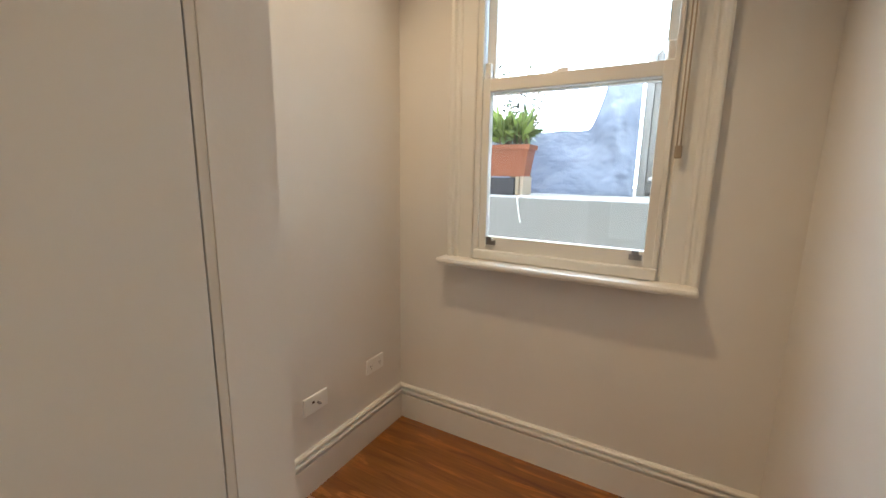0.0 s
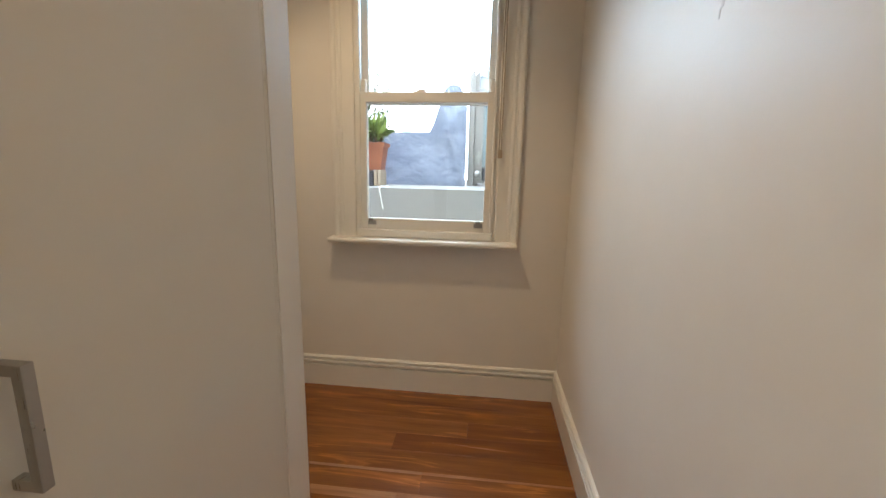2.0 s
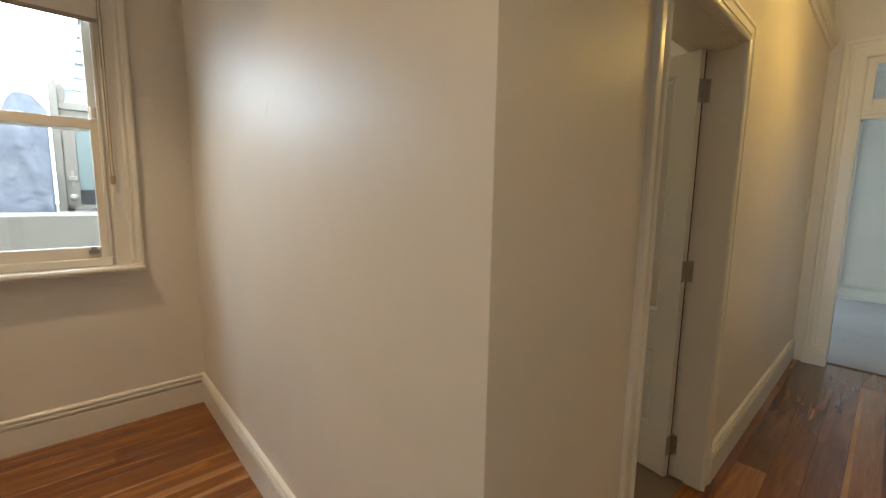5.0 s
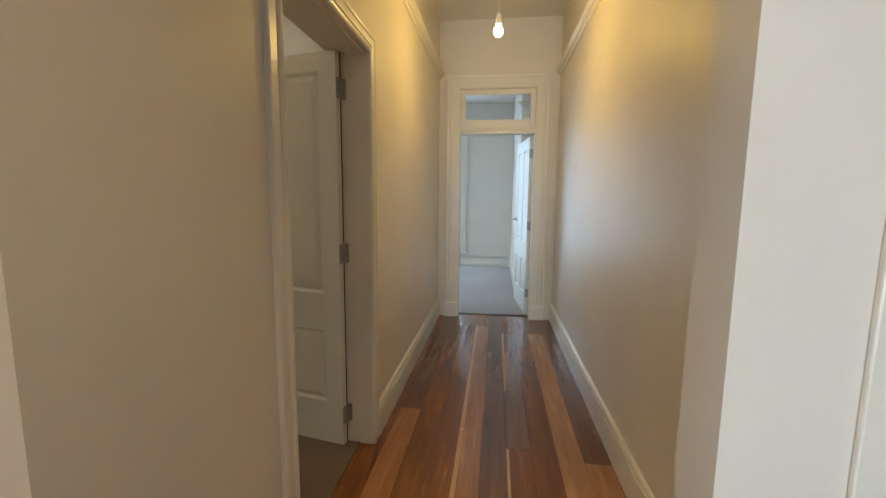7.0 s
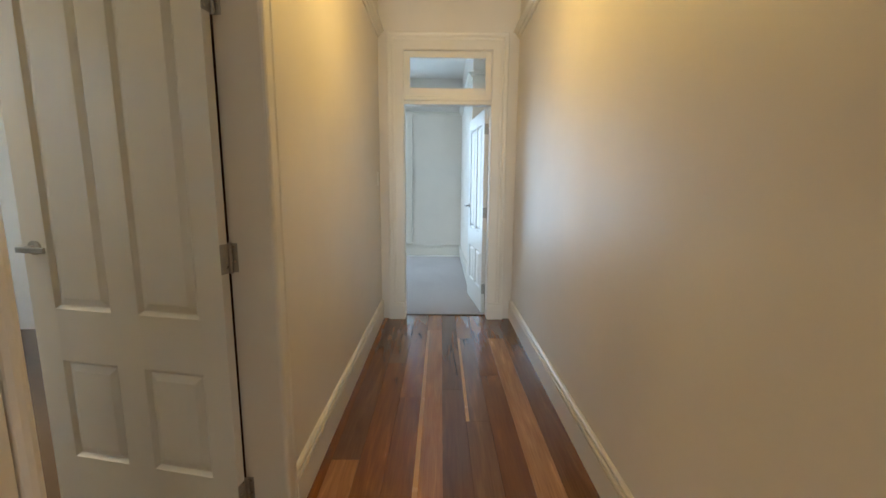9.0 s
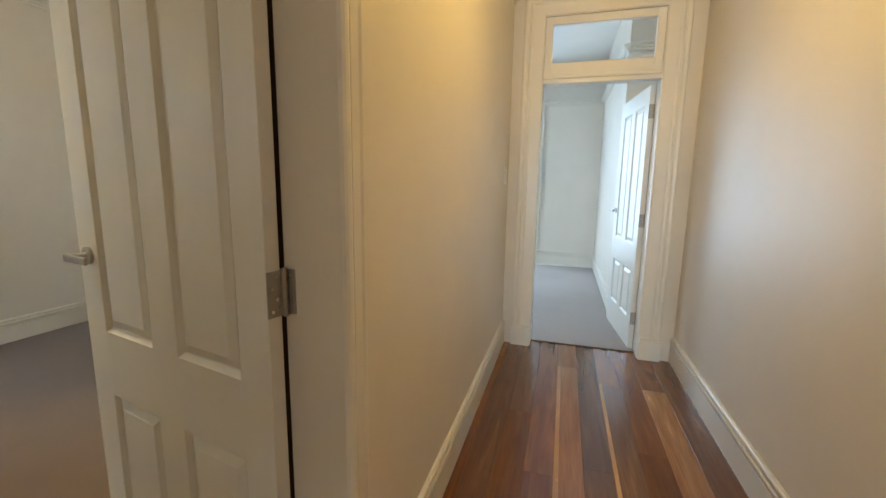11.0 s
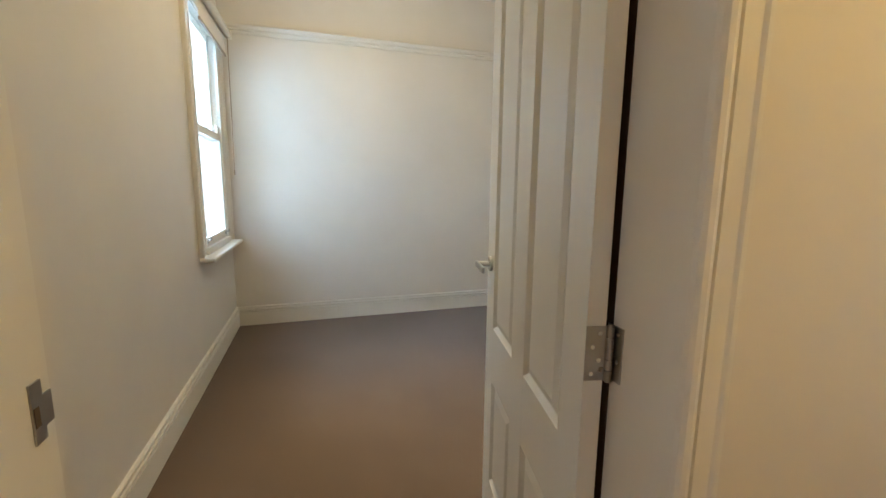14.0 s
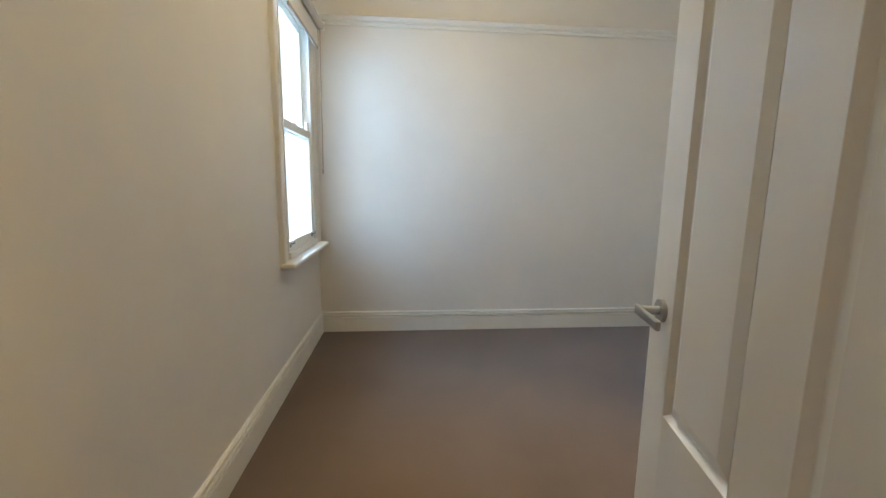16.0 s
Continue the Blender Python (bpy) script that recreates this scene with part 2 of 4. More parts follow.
def tube(bm, a, b, r0, r1=None, n=14):
    a, b = Vector(a), Vector(b)
    m = Matrix.Translation((a + b) / 2) @ (b - a).to_track_quat("Z", "Y").to_matrix().to_4x4()
    bmesh.ops.create_cone(bm, cap_ends=True, segments=n, radius1=r0, radius2=r0 if r1 is None else r1, depth=(b - a).length, matrix=m)


def loft(bm, rings, close=True):
    """Skins rings of points, with caps."""
    vs = [[bm.verts.new(p) for p in ring] for ring in rings]
    n = len(vs[0])
    for a, b in zip(vs, vs[1:]):
        for i in range(n if close else n - 1):
            j = (i + 1) % n
            bm.faces.new((a[i], a[j], b[j], b[i]))
    if close:
        bm.faces.new(vs[0])
        bm.faces.new(list(reversed(vs[-1])))
    bmesh.ops.recalc_face_normals(bm, faces=bm.faces)


def mesh_of(name, bm, material, smooth=False):
    bmesh.ops.recalc_face_normals(bm, faces=bm.faces)
    me = bpy.data.meshes.new(name)
    bm.to_mesh(me)
    bm.free()
    me.materials.append(material)
    if smooth:
        for p in me.polygons:
            p.use_smooth = True
    return me


def part(name, bm, material, parent, label="", smooth=False):
    ob = new(name, mesh_of(name, bm, material, smooth))
    ob.parent = parent
    return tagged(ob, label) if label else ob


def thing(name, at, label, category, group="", kind=""):
    ob = new(name)
    ob.empty_display_size = 0.1
    ob.matrix_world = at if isinstance(at, Matrix) else pose(*at)
    return tagged(ob, label, category, group, kind)


def structure(name, material, boxes, label, category):
    bm = bmesh.new()
    for b in boxes:
        box(bm, *b)
    return tagged(new(name, mesh_of(name, bm, material)), label, category, kind="structure")


# ---- plan ----
H = 3.22
WX = 0.335          # study side wall
SL = -1.305         # study left wall
SW = 1.89           # study window wall
HL, HR = -0.608, -1.888   # hall walls
BX = 0.645          # bedroom window wall
BY = 3.115          # bedroom far wall
EX = 4.44           # hall end wall
DX0, DX1 = 1.066, 1.905   # bedroom doorway
DH = 2.05
EY0, EY1 = -1.643, -0.84  # hall end doorway
FX = 8.22           # front room far wall
WARD = -0.615        # wardrobe front
WIN2 = (0.855, 2.56)  # bedroom window heights
WIN = (0.97, 2.48)  # window opening heights
SO = (-0.875, -0.075)     # study window opening
BO = (2.135, 2.935)       # bedroom window opening

CREAM = "cream satin painted plaster wall with faint marks"
side_wall = structure("wall_study_side", M_WALL, [(WX, BX, HL + 0.20, SW, 0, H)], CREAM, "wall")
structure("wall_study_window", M_WALL, [
    (SL - 0.15, SO[0] - 0.02, SW, SW + 0.16, 0, H), (SO[1] + 0.02, WX, SW, SW + 0.16, 0, H),
    (SO[0] - 0.02, SO[1] + 0.02, SW, SW + 0.16, 0, WIN[0] - 0.03), (SO[0] - 0.02, SO[1] + 0.02, SW, SW + 0.16, WIN[1] + 0.02, H)], CREAM, "wall")
structure("wall_study_left", M_WALL, [(SL - 0.15, SL, -0.9, SW, 0, H)], CREAM, "wall")
structure("wall_nib", M_WALL, [(SL, WARD, 0.482, 0.594, 0, H)], "cream plaster nib wall beside the wardrobe", "wall")
structure("wall_hall_left", M_WALL, [
    (WX, DX0 - 0.03, HL, HL + 0.20, 0, H), (DX1 + 0.03, EX + 0.15, HL, HL + 0.20, 0, H), (DX0 - 0.03, DX1 + 0.03, HL, HL + 0.20, DH + 0.03, H)], CREAM, "wall")
structure("wall_hall_right", M_WALL, [(0.66, EX + 0.15, HR - 0.15, HR, 0, H)], CREAM, "wall")
structure("wall_hall_end", M_WALL, [
    (EX, EX + 0.15, EY1 + 0.03, HL, 0, H), (EX, EX + 0.15, HR, EY0 - 0.03, 0, H), (EX, EX + 0.15, EY0 - 0.03, EY1 + 0.03, 2.545, H)], CREAM, "wall")
structure("wall_living_nib", M_WALL, [(0.53, 0.66, -6.2, -1.60, 0, H)], "white wall end facing the living room daylight", "wall")
structure("wall_bedroom_window", M_WALL, [
    (WX, BX, SW, BO[0] - 0.02, 0, H), (WX, BX, BO[1] + 0.02, BY + 0.2, 0, H),
    (WX, BX, BO[0] - 0.02, BO[1] + 0.02, 0, WIN2[0] - 0.03), (WX, BX, BO[0] - 0.02, BO[1] + 0.02, WIN2[1] + 0.02, H)], CREAM, "wall")
structure("wall_bedroom_far", M_WALL, [(BX, 4.2, BY, BY + 0.2, 0, H)], CREAM, "wall")
structure("wall_bedroom_right", M_WALL, [(4.05, 4.2, HL + 0.20, BY, 0, H)], CREAM, "wall")
structure("wall_front_far", M_WALL, [(FX, FX + 0.2, -2.4, -2.0, 0, H), (FX, FX + 0.2, -0.55, 3.4, 0, 0.25), (FX, FX + 0.2, -2.0, -0.55, 0, H),
                                     (FX, FX + 0.2, 1.6, 3.4, 0.25, H), (FX, FX + 0.2, -0.55, 1.6, 2.6, H)], CREAM, "wall")
structure("wall_front_right", M_WALL, [(EX + 0.15, FX, -2.4, -2.2, 0, H)], CREAM, "wall")
structure("wall_chimney_breast", M_WALL, [(5.62, FX, -2.2, -1.56, 0, H)], "pale plaster chimney breast in the front room", "wall")
structure("wall_front_left", M_WALL, [(EX + 0.15, 6.0, 3.2, 3.4, 0, H), (6.8, FX, 3.2, 3.4, 0, H), (6.0, 6.8, 3.2, 3.4, 0, 0.9), (6.0, 6.8, 3.2, 3.4, 2.5, H)], CREAM, "wall")
structure("wall_front_near", M_WALL, [(4.2, EX + 0.15, HL + 0.20, 3.4, 0, H)], CREAM, "wall")
structure("wall_living_back", M_WALL, [(-4.75, 0.53, -6.2, -6.05, 0, H)], CREAM, "wall")
# its opening is unseen, added and narrowed to shape living_side_light
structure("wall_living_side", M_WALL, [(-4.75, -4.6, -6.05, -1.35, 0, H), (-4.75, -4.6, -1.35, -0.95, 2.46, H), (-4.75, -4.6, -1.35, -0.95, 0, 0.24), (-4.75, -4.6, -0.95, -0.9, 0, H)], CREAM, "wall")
structure("wall_living_study", M_WALL, [(-4.75, SL - 0.15, -0.9, -0.75, 0, H), (SL - 0.15, WARD - 0.02, -0.9, -0.76, 0, H)], CREAM, "wall")
structure("ceiling", M_CEIL, [(-4.75, FX + 0.2, -6.2, SW + 0.16, H, H + 0.12), (WX, FX + 0.2, SW + 0.16, 3.4, H, H + 0.12)], "flat white painted ceiling", "ceiling")
structure("floor_bedroom", M_CARPET, [(BX, 4.2, HL + 0.20, BY, -0.05, 0.008), (DX0, DX1, HL + 0.07, HL + 0.20, -0.05, 0.008)], "taupe brown cut-pile carpet with vacuum sheen", "carpet")
structure("floor_front_room", M_CARPET_LIT, [(EX + 0.10, FX - 0.2, -2.2, 3.2, -0.05, 0.008)], "taupe front room carpet with daylight put into its colour", "carpet")
# sunlit sliver along the far wall, painted as a white floor strip
structure("floor_front_sun_strip", M_CEIL, [(FX - 0.2, FX, -2.2, 3.2, -0.05, 0.004)], "white strip painted in for sunlight along the floor edge", "floor")
structure("ground", M_GROUND, [(-60, 60, SW + 0.16, 60, -0.25, -0.15), (-60, -4.75, -60, SW + 0.16, -0.25, -0.15), (FX + 0.2, 60, -60, SW + 0.16, -0.25, -0.15), (-4.75, FX + 0.2, -60, -6.2, -0.25, -0.15)], "grey paved yard around the house", "ground")


# a short scuff on the study side wall
bm = bmesh.new()
for y, z, w in ((0.515, 1.722, 0.0035), (0.528, 1.704, 0.005), (0.536, 1.684, 0.003)):
    box(bm, WX - 0.0008, WX + 0.0005, y - w, y + w, z - 0.010, z + 0.010)
part("scuff_mark", bm, M_SCUFF, side_wall, "faint grey scuff mark")


# ---- trim ----
SKIRT = [(0, 0), (0.020, 0), (0.020, 0.138), (0.004, 0.140), (0.004, 0.149), (0.022, 0.152), (0.024, 0.160), (0.021, 0.167),
         (0.004, 0.168), (0.004, 0.175), (0.017, 0.178), (0.017, 0.186), (0.010, 0.193), (0, 0.195)]
RAIL = [(0, -0.040), (0.014, -0.040), (0.018, -0.026), (0.022, -0.020), (0.034, -0.018), (0.034, -0.004), (0.048, 0.006), (0.056, 0.020), (0.050, 0.030), (0.024, 0.032), (0, 0.032)]


def run(name, a, b, normal, profile, z, label, category, mitre=(0, 0)):
    """A moulding with the given profile along the wall line a-b; mitre: +1 for an outer corner, -1 for an inner one."""
    a, b, n = Vector((*a, z)), Vector((*b, z)), Vector((*normal, 0))
    d = (b - a).normalized()
    bm = bmesh.new()
    loft(bm, [[a - d * (u * mitre[0]) + n * u + Vector((0, 0, v)) for u, v in profile], [b + d * (u * mitre[1]) + n * u + Vector((0, 0, v)) for u, v in profile]])
    return tagged(new(name, mesh_of(name, bm, M_TRIM)), label, category, kind="structure")


SK = ("cream gloss moulded timber skirting board", "skirting board")
run("baseboard", (SL, 0.594), (SL, SW), (1, 0), SKIRT, 0, *SK, mitre=(0, -1))
run("baseboard", (SL, SW), (WX, SW), (0, -1), SKIRT, 0, *SK, mitre=(-1, -1))
run("baseboard", (WX, SW), (WX, HL), (-1, 0), SKIRT, 0, *SK, mitre=(-1, 1))
run("baseboard", (WARD, 0.490), (WARD, 0.594), (1, 0), SKIRT, 0, *SK, mitre=(0, 1))
run("baseboard", (WARD, 0.594), (SL, 0.594), (0, 1), SKIRT, 0, *SK, mitre=(1, -1))
run("baseboard", (WX, HL), (DX0 - 0.086, HL), (0, -1), SKIRT, 0, *SK, mitre=(1, 0))
run("baseboard", (DX1 + 0.086, HL), (EX, HL), (0, -1), SKIRT, 0, *SK)
run("baseboard", (0.66, HR), (EX, HR), (0, 1), SKIRT, 0, *SK)
run("baseboard", (BX, HL + 0.20), (BX, BY), (1, 0), SKIRT, 0, *SK, mitre=(0, -1))
run("baseboard", (BX, BY), (4.05, BY), (0, -1), SKIRT, 0, *SK, mitre=(-1, 0))
run("baseboard", (FX, -1.56), (FX, 3.2), (-1, 0), SKIRT, 0, *SK)
run("baseboard", (5.62, -1.56), (FX, -1.56), (0, 1), SKIRT, 0, *SK)
run("baseboard", (5.62, -2.2), (5.62, -1.56), (-1, 0), SKIRT, 0, *SK)
PR = ("cream painted timber picture rail", "picture rail")
run("trim", (BX, HL + 0.20), (BX, BO[0] - 0.13), (1, 0), RAIL, 2.69, *PR)
run("trim", (BX, BY), (4.05, BY), (0, -1), RAIL, 2.69, *PR)
run("trim", (WX + 0.1, HL), (EX, HL), (0, -1), RAIL, 2.66, *PR)
run("trim", (0.66, HR), (EX, HR), (0, 1), RAIL, 2.66, *PR)
run("trim", (FX, -1.56), (FX, 3.2), (-1, 0), RAIL, 2.62, *PR)
run("trim", (5.62, -1.56), (FX, -1.56), (0, 1), RAIL, 2.62, *PR)
run("trim", (5.62, -2.2), (5.62, -1.56), (-1, 0), RAIL, 2.62, *PR)

ARCH = [(0, 0), (0, 0.012), (0.004, 0.016), (0.060, 0.018), (0.066, 0.024), (0.074, 0.026), (0.080, 0.022), (0.086, 0.022), (0.094, 0.032), (0.106, 0.036), (0.112, 0.034), (0.115, 0.028), (0.115, 0)]

# casing of the bedroom door: a bead that laps the jamb, a quirk, then a flat
BEADED = [(-0.008, -0.030), (-0.0085, 0.004), (-0.006, 0.012), (0.000, 0.017), (0.008, 0.019), (0.016, 0.017), (0.021, 0.012), (0.023, 0.005), (0.027, 0.005),
          (0.029, 0.012), (0.060, 0.013), (0.066, 0.017), (0.074, 0.018), (0.078, 0.015), (0.078, 0.0), (0.010, 0.0)]


def architrave(name, parent, place, s0, s1, z0, z1, width=0.115, depth=1.0, profile=None):
    """A mitred moulding round an opening. place(s, n, z) lays it into the wall."""
    k = width / 0.115
    bm = bmesh.new()
    stations = [[], [], [], []]
    for u, v in profile or ARCH:
        if not profile:
            u, v = u * k, v * depth
        for st, (s, z) in zip(stations, ((s0 - u, z0), (s0 - u, z1 + u), (s1 + u, z1 + u), (s1 + u, z0))):
            st.append(place(s, v, z))
    loft(bm, stations)
    return part(name, bm, M_TRIM, parent)


def slab(bm, place, s0, s1, n0, n1, z0, z1, bevel=0.0):
    a, b = Vector(place(s0, n0, z0)), Vector(place(s1, n1, z1))
    lo = [min(p, q) for p, q in zip(a, b)]
    hi = [max(p, q) for p, q in zip(a, b)]
    box(bm, lo[0], hi[0], lo[1], hi[1], lo[2], hi[2], bevel)


def sash_window(name, place, s0, s1, out, label, sill_ext=(0.155, 0.13), arch_w=0.128, heights=WIN, zm=1.748):
    """A double-hung sash window: casing, box frame, sill board, two sashes with their panes, lifts and a catch."""
    z0, z1 = heights
    win = thing(name, (0, 0, 0), label, "window", kind="structure")
    architrave("architrave", win, place, s0 - 0.002, s1 + 0.002, z0 - 0.002, z1, arch_w, 0.9)
    bm = bmesh.new()
    slab(bm, place, s0 - 0.02, s0 + 0.012, 0.004, -0.15, z0, z1)
    slab(bm, place, s1 - 0.012, s1 + 0.02, 0.004, -0.15, z0, z1)
    slab(bm, place, s0 + 0.012, s1 - 0.012, 0.004, -0.15, z1 - 0.012, z1 + 0.02)
    part("frame", bm, M_TRIM, win)
    for sa, sb in ((s0 + 0.012, s0 + 0.030), (s1 - 0.030, s1 - 0.012)):
        bm = bmesh.new()
        slab(bm, place, sa, sb, 0.016, -0.002, z0 + 0.046, z1 - 0.012, 0.003)
        part("stop_bead", bm, M_TRIM, win)
    bm = bmesh.new()
    slab(bm, place, s0 - sill_ext[0], s1 + sill_ext[1], 0.10, 0.002, z0 - 0.032, z0 - 0.002, 0.012)
    slab(bm, place, s0 - 0.018, s1 + 0.018, 0.0, -out, z0 - 0.03, z0 + 0.004)
    part("window_sill", bm, M_TRIM, win)
    bm = bmesh.new()
    slab(bm, place, s0 + 0.012, s1 - 0.012, 0.03, -0.005, z0 - 0.001, z0 + 0.044, 0.006)
    part("stool_bead", bm, M_TRIM, win)
    a, b = s0 + 0.022, s1 - 0.022

    def sash(pname, n0, n1, zb, zt, bottom, top, stile):
        bm = bmesh.new()
        slab(bm, place, a, a + stile, n0, n1, zb, zt, 0.004)
        slab(bm, place, b - stile, b, n0, n1, zb, zt, 0.004)
        slab(bm, place, a + stile - 0.002, b - stile + 0.002, n0 - 0.001, n1 + 0.001, zb, zb + bottom, 0.004)
        slab(bm, place, a + stile - 0.002, b - stile + 0.002, n0 - 0.001, n1 + 0.001, zt - top, zt, 0.004)
        fr = part(pname, bm, M_TRIM, win)
        bm = bmesh.new()
        mid = (n0 + n1) / 2
        slab(bm, place, a + stile - 0.004, b - stile + 0.004, mid + 0.002, mid - 0.002, zb + bottom - 0.004, zt - top + 0.004)
        g = part("pane", bm, M_GLASS, fr)
        g.visible_shadow = False
        return fr

    lower = sash("lower_sash", 0.004, -0.038, z0 + 0.02, zm + 0.03, 0.088, 0.055, 0.042)
    upper = sash("upper_sash", -0.044, -0.086, zm - 0.03, z1 - 0.012, 0.055, 0.058, 0.042)
    for sx in (a + 0.07, b - 0.07):
        bm = bmesh.new()
        slab(bm, place, sx - 0.024, sx + 0.024, 0.010, 0.003, z0 + 0.070, z0 + 0.094, 0.002)
        slab(bm, place, sx - 0.013, sx + 0.013, 0.034, 0.006, z0 + 0.090, z0 + 0.099, 0.002)
        slab(bm, place, sx - 0.013, sx + 0.013, 0.034, 0.028, z0 + 0.092, z0 + 0.112, 0.002)
        part("sash_lift", bm, M_STEEL, lower, "small metal sash lift")
    bm = bmesh.new()
    c = (a + b) / 2 - 0.04
    slab(bm, place, c - 0.03, c + 0.03, 0.0, -0.03, zm + 0.029, zm + 0.036, 0.002)
    slab(bm, place, c - 0.012, c + 0.035, -0.008, -0.022, zm + 0.034, zm + 0.046, 0.003)
    part("catch", bm, M_TRIM, lower)
    for sa, sb in ((a + 0.006, a + 0.036), (b - 0.036, b - 0.006)):
        bm = bmesh.new()
        slab(bm, place, sa, sb, -0.006, -0.036, zm + 0.03, zm + 0.10, 0.008)
        part("sash_horn", bm, M_TRIM, lower)
    return win


def in_study(s, n, z):
    return (s, SW - n, z)


def in_bedroom(s, n, z):
    return (BX + n, s, z)


sash_window("window_1", in_study, *SO, 0.17, "cream timber double-hung sash window above a bull-nosed sill")
sash_window("window_2", in_bedroom, *BO, 0.29, "white timber double-hung sash window beside the far bedroom wall", (0.155, 0.13), heights=WIN2, zm=1.73)


def roller_blind(place, s0, s1, zb, label, off=0.0, top=2.52):
    bl = thing("roller_blind", place((s0 + s1) / 2, 0.05, zb), label, "blind")
    inv = bl.matrix_world.inverted()

    def loc(s, n, z):
        return inv @ Vector(place(s, n + off, z))
    bm = bmesh.new()
    tube(bm, loc(s0, 0.055, top), loc(s1, 0.055, top), 0.028, n=24)
    part("roller", bm, M_BLIND, bl, smooth=False)
    bm = bmesh.new()
    slab(bm, loc, s0, s1, 0.029, 0.0275, zb + 0.012, top)
    part("fabric", bm, M_BLIND, bl)
    bm = bmesh.new()
    slab(bm, loc, s0 - 0.002, s1 + 0.002, 0.035, 0.022, zb, zb + 0.024, 0.004)
    part("bottom_bar", bm, M_BAR, bl, "brown hem bar")
    for s in (s0 - 0.008, s1 + 0.008):
        bm = bmesh.new()
        slab(bm, loc, s - 0.004, s + 0.004, 0.085, 0.020 - off, top - 0.035, top + 0.035, 0.002)
        part("bracket", bm, M_PLASTIC, bl, "white end bracket")
    bm = bmesh.new()
    e = s1 - 0.012
    for k in (-0.006, 0.006):
        tube(bm, loc(e + k + 0.02, 0.05, top - 0.02), loc(e + k + 0.02, 0.040, 1.47), 0.0032, n=6)
    part("cord", bm, M_TIMBER, bl)
    bm = bmesh.new()
    slab(bm, loc, e + 0.008, e + 0.032, 0.045, 0.033, 1.43, 1.475, 0.004)
    part("cord_weight", bm, M_TIMBER, bl, "grey cord weight")
    return bl


roller_blind(in_study, SO[0] - 0.005, SO[1] + 0.005, 2.275, "cream fabric roller blind half raised over the study window")
roller_blind(in_bedroom, BO[0] - 0.005, BO[1] + 0.005, 2.40, "white fabric roller blind rolled up above the bedroom window", 0.05, 2.58)


# ---- doorways ----
def in_hall(s, n, z):
    return (s, HL - n, z)


def in_end(s, n, z):
    return (EX - n, s, z)


def doorway(name, place, s0, s1, z1, depth, label, arch_w, plinth=0.0, profile=None):
    d = thing(name, (0, 0, 0), label, "door frame", kind="structure")
    architrave("architrave", d, place, s0 - 0.006, s1 + 0.006, 0.002 if not plinth else plinth, z1 + 0.006, arch_w, 0.7, profile)
    for sa, sb in ((s0 - 0.03, s0), (s1, s1 + 0.03)):
        bm = bmesh.new()
        slab(bm, place, sa, sb, 0.004, -depth, 0, z1 + 0.03)
        part("jamb", bm, M_TRIM, d)
    bm = bmesh.new()
    slab(bm, place, s0, s1, 0.004, -depth, z1, z1 + 0.03)
    part("head", bm, M_TRIM, d)
    if plinth:
        for sa, sb in ((s0 - 0.012 - arch_w, s0 - 0.004), (s1 + 0.004, s1 + 0.012 + arch_w)):
            bm = bmesh.new()
            slab(bm, place, sa, sb, 0.040, 0.0, 0.001, plinth - 0.02, 0.003)
            slab(bm, place, sa + 0.004, sb - 0.004, 0.036, 0.0, plinth - 0.024, plinth, 0.004)
            part("plinth_block", bm, M_TRIM, d)
    return d


door_1 = doorway("door_frame_1", in_hall, DX0, DX1, DH, 0.204, "cream gloss bedroom door frame with moulded architrave", 0.078, profile=BEADED)
# planted stop on the strike jamb and head
bm = bmesh.new()
slab(bm, in_hall, DX0 - 0.001, DX0 + 0.011, -0.02, -0.112, 0.001, DH - 0.001)
part("door_stop", bm, M_TRIM, door_1)
bm = bmesh.new()
slab(bm, in_hall, DX0 + 0.011, DX1, -0.02, -0.112, DH - 0.012, DH + 0.001)
part("door_stop", bm, M_TRIM, door_1)
# latch strike with its lip on the strike jamb
bm = bmesh.new()
slab(bm, in_hall, DX0 - 0.001, DX0 + 0.0025, -0.162, -0.184, 1.018, 1.098)
slab(bm, in_hall, DX0 - 0.001, DX0 + 0.0025, -0.184, -0.201, 1.034, 1.076)
part("strike_plate", bm, M_STEEL, door_1, "dull metal strike plate")
# flat dark patch painted in for the shade of the latch hole
bm = bmesh.new()
slab(bm, in_hall, DX0 + 0.002, DX0 + 0.0032, -0.164, -0.174, 1.040, 1.066)
part("latch_hole", bm, M_DARKGAP, door_1)

door_2 = doorway("door_frame_2", in_end, EY0, EY1, 2.515, 0.154, "cream gloss hall end door frame with glazed transom light", 0.145, 0.165)
bm = bmesh.new()
slab(bm, in_end, EY0, EY1, 0.006, -0.10, 2.045, 2.125, 0.004)
slab(bm, in_end, EY0, EY1, 0.020, 0.0, 2.075, 2.105, 0.008)
part("transom_bar", bm, M_TRIM, door_2)
bm = bmesh.new()
slab(bm, in_end, EY0 + 0.002, EY0 + 0.055, -0.005, -0.045, 2.125, 2.513, 0.003)
slab(bm, in_end, EY1 - 0.055, EY1 - 0.002, -0.005, -0.045, 2.125, 2.513, 0.003)
slab(bm, in_end, EY0 + 0.054, EY1 - 0.054, -0.006, -0.044, 2.125, 2.192, 0.003)
slab(bm, in_end, EY0 + 0.054, EY1 - 0.054, -0.006, -0.044, 2.456, 2.513, 0.003)
fan = part("transom_sash", bm, M_TRIM, door_2)
bm = bmesh.new()
slab(bm, in_end, EY0 + 0.05, EY1 - 0.05, -0.023, -0.027, 2.188, 2.456)
part("pane", bm, M_GLASS, fan).visible_shadow = False
bm = bmesh.new()
